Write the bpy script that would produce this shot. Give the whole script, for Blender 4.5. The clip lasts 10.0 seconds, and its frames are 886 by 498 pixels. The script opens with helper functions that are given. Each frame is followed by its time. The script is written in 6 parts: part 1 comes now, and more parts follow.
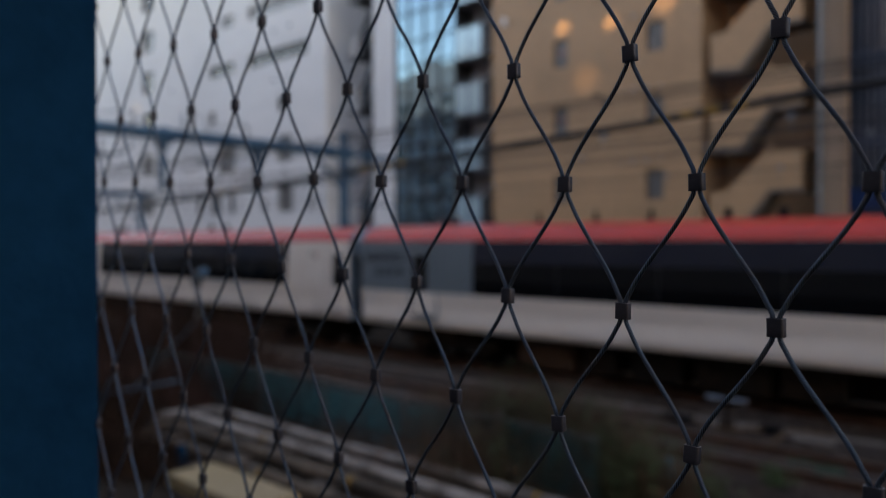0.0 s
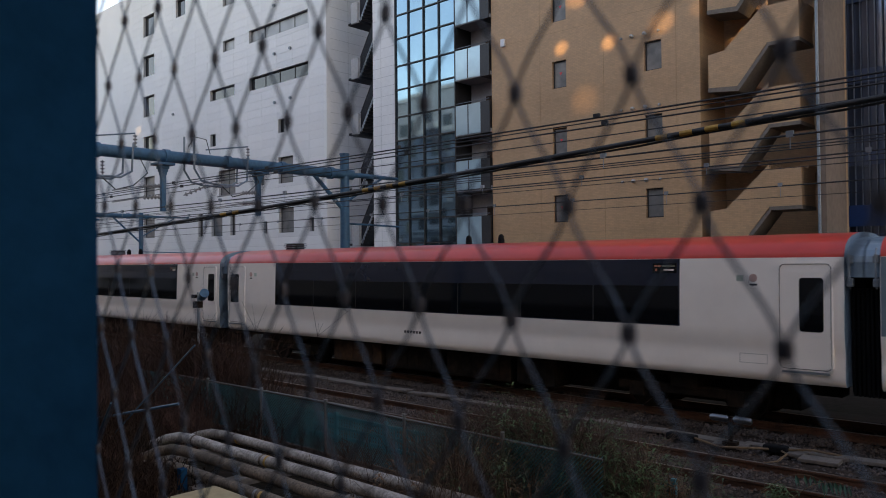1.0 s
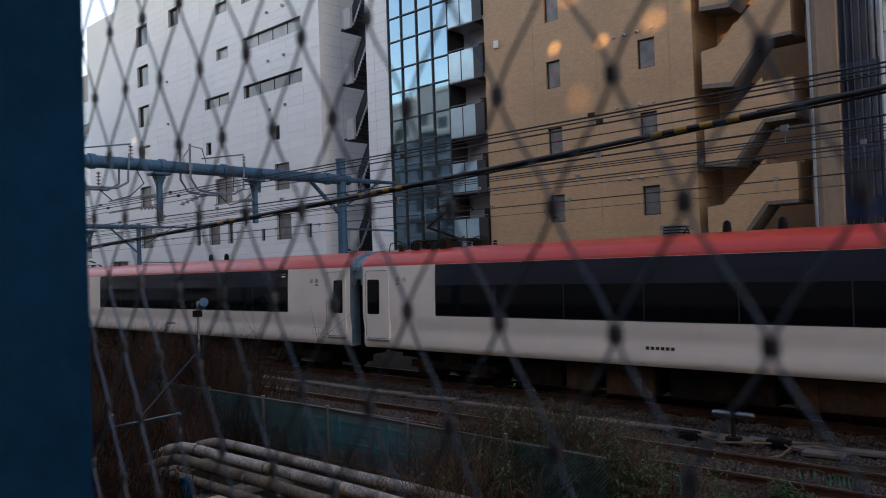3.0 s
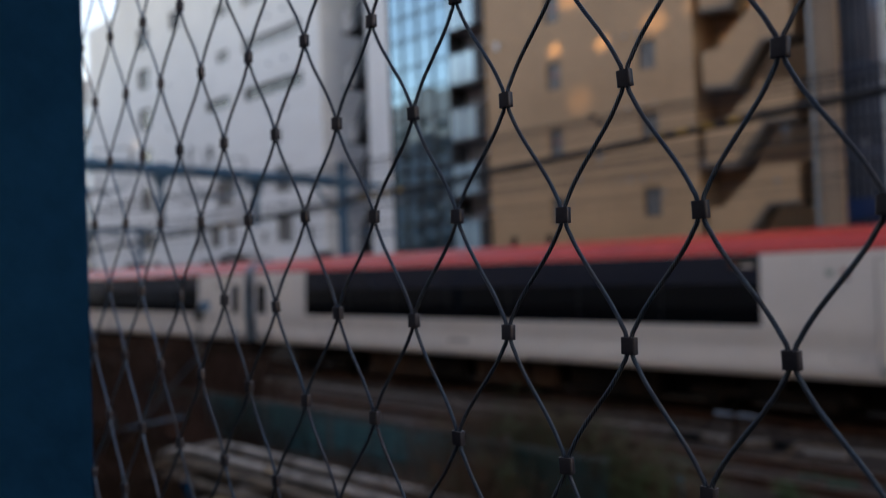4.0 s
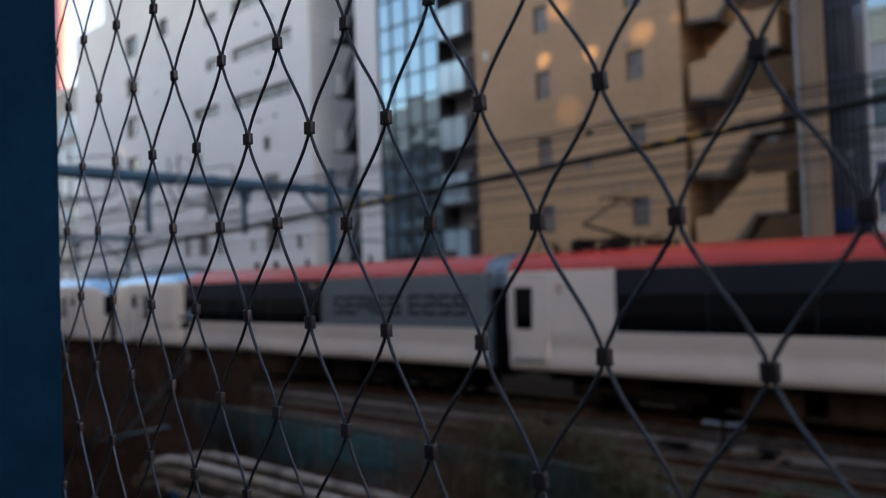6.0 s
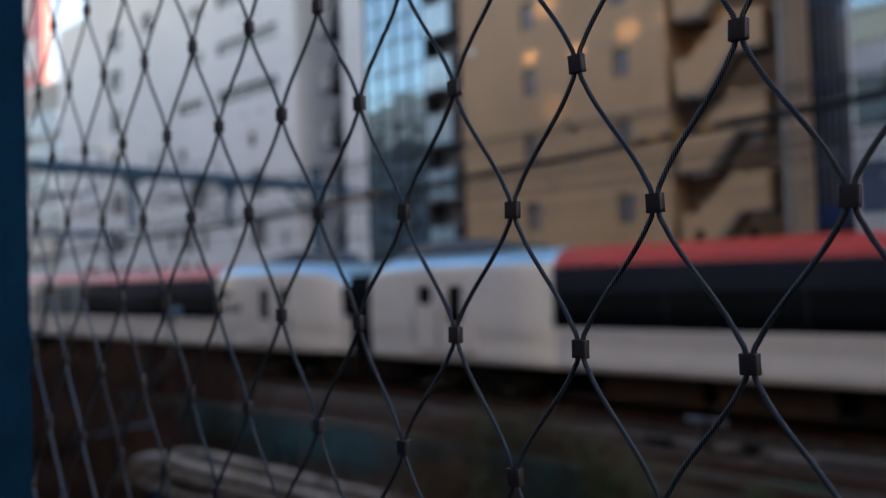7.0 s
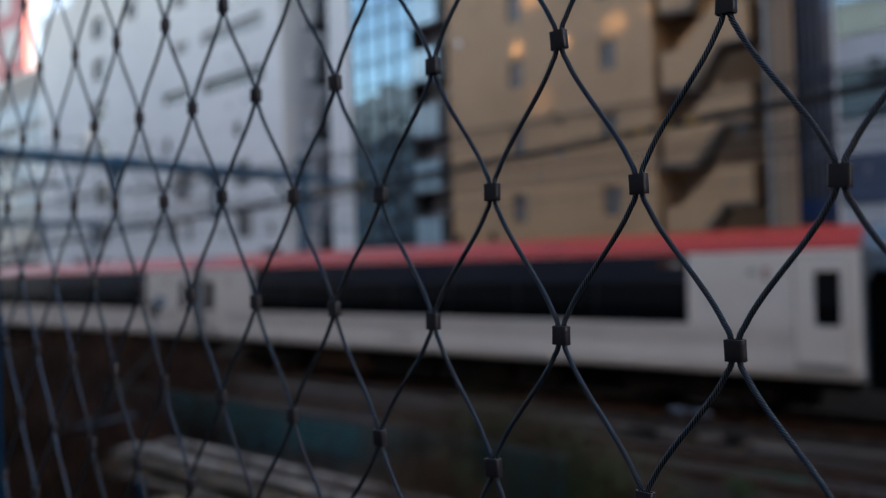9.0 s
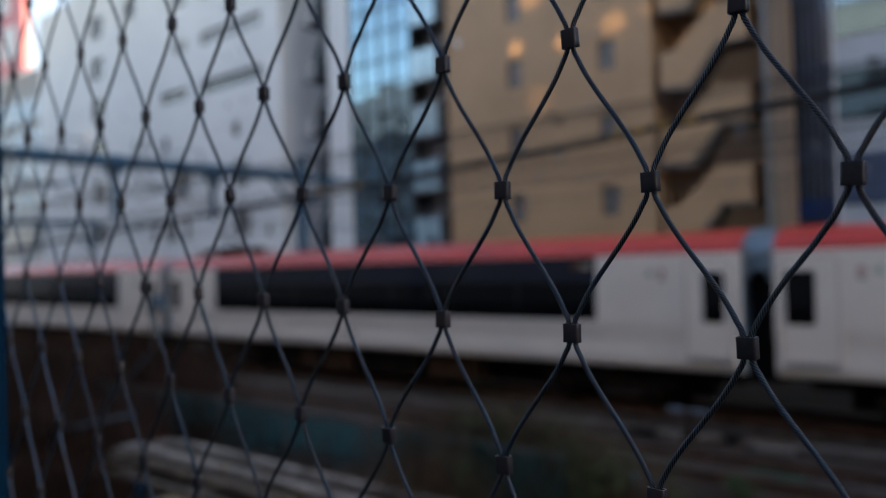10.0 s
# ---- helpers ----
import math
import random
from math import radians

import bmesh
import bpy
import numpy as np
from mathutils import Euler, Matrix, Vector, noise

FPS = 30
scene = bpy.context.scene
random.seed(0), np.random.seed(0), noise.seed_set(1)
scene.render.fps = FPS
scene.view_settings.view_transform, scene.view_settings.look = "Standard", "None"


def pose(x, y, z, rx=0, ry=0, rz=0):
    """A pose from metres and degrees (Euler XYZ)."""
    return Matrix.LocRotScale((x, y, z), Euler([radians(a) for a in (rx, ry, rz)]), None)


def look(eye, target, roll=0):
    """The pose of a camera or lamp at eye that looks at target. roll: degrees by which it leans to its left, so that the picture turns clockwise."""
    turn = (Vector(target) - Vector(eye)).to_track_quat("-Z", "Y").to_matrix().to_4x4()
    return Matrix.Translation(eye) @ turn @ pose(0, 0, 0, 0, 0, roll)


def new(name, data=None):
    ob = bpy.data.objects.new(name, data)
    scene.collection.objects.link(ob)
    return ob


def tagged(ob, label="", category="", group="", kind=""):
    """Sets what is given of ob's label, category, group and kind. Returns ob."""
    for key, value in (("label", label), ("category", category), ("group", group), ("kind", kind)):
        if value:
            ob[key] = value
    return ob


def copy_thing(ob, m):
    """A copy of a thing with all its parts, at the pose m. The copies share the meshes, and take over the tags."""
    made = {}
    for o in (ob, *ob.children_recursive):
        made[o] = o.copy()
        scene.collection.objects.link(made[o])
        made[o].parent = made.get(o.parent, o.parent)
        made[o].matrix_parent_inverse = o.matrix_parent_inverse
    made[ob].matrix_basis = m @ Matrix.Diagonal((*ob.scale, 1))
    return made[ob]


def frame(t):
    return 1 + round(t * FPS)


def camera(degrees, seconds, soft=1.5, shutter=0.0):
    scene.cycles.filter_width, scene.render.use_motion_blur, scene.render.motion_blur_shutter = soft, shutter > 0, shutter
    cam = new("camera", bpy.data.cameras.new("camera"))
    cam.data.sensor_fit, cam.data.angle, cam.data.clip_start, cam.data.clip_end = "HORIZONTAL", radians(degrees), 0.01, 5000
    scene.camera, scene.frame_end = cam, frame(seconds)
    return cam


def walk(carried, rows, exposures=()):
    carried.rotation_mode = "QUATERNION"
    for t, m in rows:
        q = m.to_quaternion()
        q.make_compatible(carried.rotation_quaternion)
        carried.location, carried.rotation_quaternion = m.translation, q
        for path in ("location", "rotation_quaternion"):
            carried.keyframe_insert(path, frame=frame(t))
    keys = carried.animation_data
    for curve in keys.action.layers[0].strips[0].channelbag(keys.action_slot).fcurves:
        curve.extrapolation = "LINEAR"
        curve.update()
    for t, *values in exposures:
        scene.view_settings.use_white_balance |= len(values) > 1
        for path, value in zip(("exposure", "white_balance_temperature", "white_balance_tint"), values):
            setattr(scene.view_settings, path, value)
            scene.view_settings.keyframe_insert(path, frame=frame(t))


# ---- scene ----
cam = camera(59.9, 10.0, soft=1.0, shutter=0.05)

# seconds, place, yaw, pitch, roll of the hand-held camera
PATH = [
    (0, 0.0018, -0.0015, 3.1249, 42.975, -0.477, 0.097),
    (0.5, 0.0023, 0.0010, 3.1271, 43.090, 0.816, 0.473),
    (1, -0.0007, 0.0002, 3.1263, 43.042, 1.010, 0.526),
    (1.5, 0.0000, 0.0006, 3.1287, 42.801, 1.292, 0.249),
    (2, 0.0000, 0.0000, 3.1270, 42.651, 1.350, 0.447),
    (2.5, 0.0036, 0.0033, 3.1261, 42.823, 1.025, 1.528),
    (4, -0.0052, 0.0093, 3.1301, 43.035, 1.374, 2.170),
    (4.5, -0.0086, 0.0155, 3.1303, 42.765, 1.594, 1.952),
    (5, -0.0067, 0.0182, 3.1306, 42.561, 1.752, 2.008),
    (6.5, -0.0067, 0.0266, 3.1282, 41.907, 2.042, 2.040),
    (7, -0.0097, 0.0333, 3.1266, 41.185, 1.722, 1.946),
    (7.5, -0.0094, 0.0380, 3.1257, 40.447, 1.501, 1.672),
    (8, -0.0094, 0.0410, 3.1247, 40.296, 1.301, 1.669),
    (8.5, -0.0110, 0.0425, 3.1236, 40.387, 1.174, 1.979),
    (9, -0.0140, 0.0432, 3.1237, 40.137, 1.058, 1.785),
    (9.5, -0.0123, 0.0418, 3.1250, 40.106, 0.978, 1.691),
    (10, -0.0169, 0.0397, 3.1232, 40.039, 1.026, 1.756),
]
walk(cam, [(t, pose(x, y, z, 90 + p, r, w)) for t, x, y, z, w, p, r in PATH], [(0, 1.88, 8150, 25), (6.3, 1.88, 8050, 25), (7.2, 1.88, 7780, 23), (8, 1.88, 7520, 21), (10, 1.88, 7520, 21)])

# the lens: wide open, its focus pulled between the wire mesh and the train
FOCUS = [(0, 0.30), (0.5, 0.32), (0.6, 0.42), (0.7, 0.75), (0.8, 6), (0.9, 14), (2.7, 14), (3.3, 1.2), (3.8, 0.38), (4.1, 0.30),
         (4.5, 0.29), (4.8, 0.33), (4.9, 0.45), (5.0, 0.8), (5.1, 7), (5.2, 14), (5.35, 14), (5.8, 1.0), (6.3, 0.285), (7, 0.264), (8, 0.252), (10, 0.25)]
focus_mark = new("focus_mark")
cam.data.dof.use_dof = True
cam.data.dof.focus_object = focus_mark
cam.data.dof.aperture_fstop = 7.2
FORWARD = Vector((-math.sin(radians(42)), math.cos(radians(42)), 0.02))

# ---- light: a clear late afternoon, the tracks in the shade of the houses ----
SUN_UP, SUN_ROT = 12, 60
world = bpy.data.worlds.new("sky")
scene.world = world
world.use_nodes = True
wn = world.node_tree.nodes
sky = wn.new("ShaderNodeTexSky")
sky.sky_type, sky.sun_disc = "NISHITA", False
sky.sun_elevation, sky.sun_rotation = radians(SUN_UP), radians(SUN_ROT)
wn["Background"].inputs["Strength"].default_value = 0.15
world.node_tree.links.new(sky.outputs[0], wn["Background"].inputs[0])
sun = new("sun", bpy.data.lights.new("sun", "SUN"))
sun.data.energy, sun.data.angle, sun.data.color = 2.5, radians(0.5), (1.0, 0.82, 0.62)
az = radians(SUN_ROT)
sun.matrix_world = look((0, 0, 60), (-math.sin(az) * 60, -math.cos(az) * 60, 60 - 60 * math.tan(radians(SUN_UP))))


# ---- materials ----
def mat(name, color, rough=0.6, metal=0.0, vary=0.15, grain=8.0, stain=0.8, bump=0.0, bump_scale=60.0, tint=None, island=0.0, spec=0.5):
    """A surface with a fine grain, broad stains and relief; tint is the colour of the stains."""
    m = bpy.data.materials.new(name)
    m.use_nodes = True
    n, l = m.node_tree.nodes, m.node_tree.links
    b = n["Principled BSDF"]
    b.inputs["Roughness"].default_value, b.inputs["Metallic"].default_value = rough, metal
    b.inputs["Specular IOR Level"].default_value = spec
    tc = n.new("ShaderNodeTexCoord")

    def nz(scale, detail=4.0):
        t = n.new("ShaderNodeTexNoise")
        t.inputs["Scale"].default_value, t.inputs["Detail"].default_value = scale, detail
        l.new(tc.outputs["Object"], t.inputs["Vector"])
        return t

    fine, broad = nz(grain), nz(stain, 6.0)
    mix = n.new("ShaderNodeMix")
    mix.data_type = "RGBA"
    dark = tint or [c * (1 - 2 * vary) for c in color]
    mix.inputs["A"].default_value, mix.inputs["B"].default_value = (*color, 1), (*dark, 1)
    ramp = n.new("ShaderNodeValToRGB")
    ramp.color_ramp.elements[0].position, ramp.color_ramp.elements[1].position = 0.42, 0.72
    l.new(broad.outputs["Fac"], ramp.inputs["Fac"])
    l.new(ramp.outputs["Color"], mix.inputs["Factor"])
    hs = n.new("ShaderNodeHueSaturation")
    mr = n.new("ShaderNodeMapRange")
    mr.inputs["To Min"].default_value, mr.inputs["To Max"].default_value = 1 - vary, 1 + vary
    mr.inputs["From Min"].default_value, mr.inputs["From Max"].default_value = 0.3, 0.7
    l.new(fine.outputs["Fac"], mr.inputs["Value"])
    val = mr.outputs["Result"]
    if island:
        info, geo = n.new("ShaderNodeObjectInfo"), n.new("ShaderNodeNewGeometry")
        add = n.new("ShaderNodeMath")
        l.new(info.outputs["Random"], add.inputs[0])
        l.new(geo.outputs["Random Per Island"], add.inputs[1])
        r2 = n.new("ShaderNodeMapRange")
        r2.inputs["From Max"].default_value = 2.0
        r2.inputs["To Min"].default_value, r2.inputs["To Max"].default_value = 1 - island, 1 + island
        l.new(add.outputs[0], r2.inputs["Value"])
        mul = n.new("ShaderNodeMath")
        mul.operation = "MULTIPLY"
        l.new(val, mul.inputs[0])
        l.new(r2.outputs["Result"], mul.inputs[1])
        val = mul.outputs[0]
    l.new(val, hs.inputs["Value"])
    l.new(mix.outputs["Result"], hs.inputs["Color"])
    l.new(hs.outputs["Color"], b.inputs["Base Color"])
    if bump:
        bp, bn = n.new("ShaderNodeBump"), nz(bump_scale)
        bp.inputs["Strength"].default_value, bp.inputs["Distance"].default_value = bump, 0.02
        l.new(bn.outputs["Fac"], bp.inputs["Height"])
        l.new(bp.outputs["Normal"], b.inputs["Normal"])
    return m


def glow(name, color, strength):
    m = bpy.data.materials.new(name)
    m.use_nodes = True
    b = m.node_tree.nodes["Principled BSDF"]
    b.inputs["Base Color"].default_value = (0, 0, 0, 1)
    b.inputs["Emission Color"].default_value, b.inputs["Emission Strength"].default_value = (*color, 1), strength
    return m


M_POST = mat("blue_paint", (0.003, 0.034, 0.082), 0.6, vary=0.12, grain=40, stain=3, bump=0.08, bump_scale=140, spec=0.0)
M_WIRE = mat("black_wire", (0.072, 0.130, 0.200), 0.32, metal=0.65, vary=0.2, grain=900, stain=60, tint=(0.090, 0.095, 0.118))
M_FERRULE = mat("black_ferrule", (0.038, 0.040, 0.054), 0.36, metal=0.35, vary=0.10, grain=500, stain=80, bump=0.05, bump_scale=700, spec=0.4)
# near-black for rope grooves: the shade between strands put into the colour
M_GROOVESHADE = mat("rope_groove_shade", (0.012, 0.012, 0.014), 0.6, vary=0.2, grain=600, spec=0.2)
M_CUTEDGE = mat("bare_cut_metal", (0.26, 0.28, 0.32), 0.4, metal=0.8, vary=0.1, grain=600)
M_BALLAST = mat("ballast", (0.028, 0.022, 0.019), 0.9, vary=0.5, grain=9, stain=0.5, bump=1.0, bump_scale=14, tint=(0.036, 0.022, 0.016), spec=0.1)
M_STONE = mat("ballast_stone", (0.076, 0.066, 0.066), 0.9, vary=0.25, grain=20, stain=0.6, tint=(0.06, 0.04, 0.03), island=0.7, spec=0.15)
M_RAIL = mat("rusty_rail", (0.092, 0.037, 0.020), 0.75, metal=0.2, vary=0.3, grain=30, stain=2, bump=0.3)
M_RAILTOP = mat("polished_rail", (0.22, 0.19, 0.17), 0.42, metal=1.0, vary=0.1)
M_SLEEPER = mat("concrete_sleeper", (0.10, 0.082, 0.07), 0.9, vary=0.3, grain=12, tint=(0.08, 0.055, 0.04), bump=0.4)
M_CONC = mat("weathered_concrete", (0.13, 0.115, 0.105), 0.85, vary=0.2, grain=14, tint=(0.09, 0.07, 0.06), bump=0.4)
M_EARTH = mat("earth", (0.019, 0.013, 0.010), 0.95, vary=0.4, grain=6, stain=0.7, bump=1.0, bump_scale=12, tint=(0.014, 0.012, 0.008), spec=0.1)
M_TRAINWHITE = mat("white_train_paint", (0.90, 0.845, 0.80), 0.34, vary=0.02, grain=3, stain=0.7, tint=(0.85, 0.79, 0.745))
M_TRAINRED = mat("red_train_paint", (0.62, 0.045, 0.035), 0.3, vary=0.05, grain=3, stain=0.6, tint=(0.5, 0.04, 0.035))
M_TRAINGREY = mat("grey_train_paint", (0.15, 0.205, 0.25), 0.3, vary=0.03, stain=0.8, tint=(0.135, 0.185, 0.225))
M_BAND = mat("navy_band", (0.010, 0.016, 0.034), 0.10, vary=0.05)
M_TGLASS = mat("dark_train_glass", (0.004, 0.005, 0.007), 0.05, vary=0.1, spec=0.22)
M_DARK = mat("dark_underframe", (0.012, 0.010, 0.009), 0.85, vary=0.4, grain=6, stain=1.5, tint=(0.024, 0.014, 0.009), spec=0.15)
M_BOXRUST = mat("rust_dusted_box", (0.062, 0.029, 0.014), 0.9, vary=0.35, grain=9, stain=1.2, tint=(0.035, 0.025, 0.02))
M_RUBBER = mat("black_rubber", (0.007, 0.008, 0.010), 0.75, vary=0.2, spec=0.12)
M_STEEL = mat("painted_grey_steel", (0.22, 0.26, 0.30), 0.45, metal=0.3, vary=0.15, grain=15)
M_WHITEWALL = mat("white_wall_panel", (0.74, 0.745, 0.76), 0.6, vary=0.03, grain=5, stain=0.15, tint=(0.66, 0.67, 0.69), island=0.05)
M_JOINT = mat("panel_joint", (0.42, 0.43, 0.45), 0.8, vary=0.1)
M_GREYWALL = mat("grey_wall", (0.35, 0.36, 0.38), 0.7, vary=0.08, stain=0.2)
M_WINFRAME = mat("dark_window_frame", (0.035, 0.036, 0.04), 0.45, metal=0.5, vary=0.1)
M_FAR = mat("far_concrete", (0.40, 0.40, 0.41), 0.8, vary=0.1, stain=0.1)
M_BLUESTEEL = mat("pale_blue_steel", (0.03, 0.11, 0.20), 0.5, metal=0.1, vary=0.15, grain=10, stain=1.0, tint=(0.025, 0.08, 0.14), spec=0.3)
M_CABLE = mat("black_cable", (0.012, 0.016, 0.022), 0.6, vary=0.2)
M_PIPE = mat("dirty_white_pipe", (0.33, 0.305, 0.285), 0.8, vary=0.42, grain=26, stain=1.9, tint=(0.055, 0.040, 0.03), bump=0.35, bump_scale=45)
M_GREENNET = mat("green_mesh", (0.018, 0.16, 0.20), 0.6, vary=0.2)
M_CREAM = mat("cream_concrete", (0.30, 0.235, 0.13), 0.8, vary=0.15, tint=(0.3, 0.24, 0.15))
M_TWIG = mat("dry_twig", (0.030, 0.018, 0.013), 0.9, vary=0.3, island=0.4, spec=0.1)
M_DRY = mat("dry_grass", (0.085, 0.054, 0.029), 0.9, vary=0.2, island=0.5)
M_GREEN = mat("green_leaf", (0.034, 0.076, 0.024), 0.7, vary=0.2, island=0.5)


def glass(name, color, rough=0.03):
    """Coated facade glass: a tinted mirror over a dark room."""
    m = bpy.data.materials.new(name)
    m.use_nodes = True
    b = m.node_tree.nodes["Principled BSDF"]
    b.inputs["Base Color"].default_value = (*color, 1)
    b.inputs["Roughness"].default_value, b.inputs["Metallic"].default_value = rough, 0.0
    b.inputs["IOR"].default_value = 1.52
    return m


M_GLASS = glass("window_glass", (0.02, 0.025, 0.03))
M_MIRROR = mat("coated_blue_glass", (0.195, 0.325, 0.395), 0.04, metal=0.9, vary=0.05, grain=1.0, stain=0.3, tint=(0.16, 0.275, 0.35))


# ---- mesh helpers ----
def box(bm, x0, x1, y0, y1, z0, z1, bevel=0.0):
    r = bmesh.ops.create_cube(bm, size=1.0)
    for v in r["verts"]:
        v.co = Vector((x0 + (v.co.x + 0.5) * (x1 - x0), y0 + (v.co.y + 0.5) * (y1 - y0), z0 + (v.co.z + 0.5) * (z1 - z0)))
    if bevel:
        edges = list({e for v in r["verts"] for e in v.link_edges})
        bmesh.ops.bevel(bm, geom=edges, offset=bevel, segments=2, affect="EDGES", profile=0.6)
    return r["verts"]


def tube(bm, pts, radius, sides=8, closed=True):
    """A round bar along a line of points; radius may be one number or one for each point."""
    pts = [Vector(p) for p in pts]
    rad = radius if isinstance(radius, (list, tuple)) else [radius] * len(pts)
    rings = []
    up = Vector((0, 0, 1))
    for i, p in enumerate(pts):
        d = (pts[min(i + 1, len(pts) - 1)] - pts[max(i - 1, 0)]).normalized()
        ref = up if abs(d.dot(up)) < 0.95 else Vector((1, 0, 0))
        a = d.cross(ref).normalized()
        b = d.cross(a).normalized()
        rings.append([bm.verts.new(p + rad[i] * (math.cos(2 * math.pi * k / sides) * a + math.sin(2 * math.pi * k / sides) * b)) for k in range(sides)])
    for r, s in zip(rings, rings[1:]):
        for k in range(sides):
            bm.faces.new((r[k], r[(k + 1) % sides], s[(k + 1) % sides], s[k]))
    if closed:
        bm.faces.new(rings[0])
        bm.faces.new(rings[-1])


def mesh_of(name, bm, material, smooth=False):
    bmesh.ops.recalc_face_normals(bm, faces=bm.faces)
    me = bpy.data.meshes.new(name)
    bm.to_mesh(me)
    bm.free()
    for m in material if isinstance(material, (list, tuple)) else [material]:
        me.materials.append(m)
    if smooth:
        for p in me.polygons:
            p.use_smooth = True
        me.set_sharp_from_angle(angle=radians(40))
    return me


def part(name, bm, material, parent=None, label="", smooth=False):
    ob = new(name, mesh_of(name, bm, material, smooth))
    ob.parent = parent
    return tagged(ob, label)


def boxpart(name, dims, material, parent=None, label="", bevel=0.0):
    bm = bmesh.new()
    box(bm, *dims, bevel=bevel)
    return part(name, bm, material, parent, label)


def thing(name, label, category, group="", kind="", at=(0, 0, 0)):
    ob = new(name)
    ob.location = at
    return tagged(ob, label, category, group, kind)


def cut_wall(bm, x0, x1, z0, z1, y0, y1, holes, side="x"):
    """A wall from x0 to x1 and z0 to z1, y0 to y1 thick, with openings (x0, x1, z0, z1) right through it. side 'y': the wall runs along y instead."""
    xs = sorted({x0, x1, *[min(max(v, x0), x1) for h in holes for v in h[:2]]})
    zs = sorted({z0, z1, *[min(max(v, z0), z1) for h in holes for v in h[2:]]})
    nx, nz = len(xs) - 1, len(zs) - 1
    solid = [[not any(h[0] - 1e-6 <= (xs[i] + xs[i + 1]) / 2 <= h[1] and h[2] <= (zs[k] + zs[k + 1]) / 2 <= h[3] for h in holes) for k in range(nz)] for i in range(nx)]
    at = {}

    def v(i, j, k):
        if (i, j, k) not in at:
            p = (xs[i], (y0, y1)[j], zs[k])
            at[i, j, k] = bm.verts.new(p if side == "x" else (p[1], p[0], p[2]))
        return at[i, j, k]

    for i in range(nx):
        for k in range(nz):
            if not solid[i][k]:
                continue
            for j in (0, 1):
                bm.faces.new((v(i, j, k), v(i + 1, j, k), v(i + 1, j, k + 1), v(i, j, k + 1)))
            if i == 0 or not solid[i - 1][k]:
                bm.faces.new((v(i, 0, k), v(i, 1, k), v(i, 1, k + 1), v(i, 0, k + 1)))
            if i == nx - 1 or not solid[i + 1][k]:
                bm.faces.new((v(i + 1, 0, k), v(i + 1, 1, k), v(i + 1, 1, k + 1), v(i + 1, 0, k + 1)))
            if k == 0 or not solid[i][k - 1]:
                bm.faces.new((v(i, 0, k), v(i + 1, 0, k), v(i + 1, 1, k), v(i, 1, k)))
            if k == nz - 1 or not solid[i][k + 1]:
                bm.faces.new((v(i, 0, k + 1), v(i + 1, 0, k + 1), v(i + 1, 1, k + 1), v(i, 1, k + 1)))


def window(parent, x0, x1, z0, z1, y, panes=1, frame_w=0.05, glass_m=None, sill=True):
    """A window in a facade that looks along -y: frame, panes and sill, set back into the wall."""
    bm = bmesh.new()
    f = frame_w
    for a, b, c, d in ((x0, x1, z0, z0 + f), (x0, x1, z1 - f, z1), (x0, x0 + f, z0 + f, z1 - f), (x1 - f, x1, z0 + f, z1 - f)):
        box(bm, a, b, y, y + 0.08, c, d)
    step = (x1 - x0) / panes
    for i in range(1, panes):
        box(bm, x0 + i * step - f / 2, x0 + i * step + f / 2, y + 0.004, y + 0.076, z0 + f, z1 - f)
    w = part("window", bm, M_WINFRAME, parent)
    for i in range(panes):
        boxpart("pane", (x0 + i * step + f / 2 + 0.002, x0 + (i + 1) * step - f / 2 - 0.002, y + 0.035, y + 0.047, z0 + f, z1 - f), glass_m or M_GLASS, w)
    if sill:
        boxpart("sill", (x0 - 0.04, x1 + 0.04, y - 0.16, y - 0.01, z0 - 0.05, z0 - 0.003), M_STEEL, w)
    return w


# ---- ground, track bed, rails ----
def ground():
    bm = bmesh.new()
    # cross-section from the street behind the fence, down the bank, over the tracks to the houses
    prof = [(-2500, 1.55), (0.9, 1.55), (1.2, 1.3), (3.5, 0.3), (5.0, -0.12), (8.2, -0.22), (9.6, -0.25), (10.4, -0.17), (12.8, -0.17), (13.4, -0.24), (14.6, -0.17), (17.2, -0.17), (18.6, -0.3), (27, -0.3), (2500, -0.3)]
    xs = [-2500, -200, *range(-90, 21, 2), 200, 2500]
    rows = []
    for x in xs:
        rows.append([bm.verts.new((x, y, z + (0.05 * noise.noise((x * 0.35, y * 0.5, 0)) if 1 < y < 18 else 0))) for y, z in prof])
    for r, s in zip(rows, rows[1:]):
        for k in range(len(prof) - 1):
            fc = bm.faces.new((r[k], r[k + 1], s[k + 1], s[k]))
            # past the far track the darker earth also stands in for shaded ground
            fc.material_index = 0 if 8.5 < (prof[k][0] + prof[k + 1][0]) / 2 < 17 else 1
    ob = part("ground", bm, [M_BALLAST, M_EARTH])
    tagged(ob, "rust-brown ballast and bare earth along the railway", "ground", kind="structure")


ground()


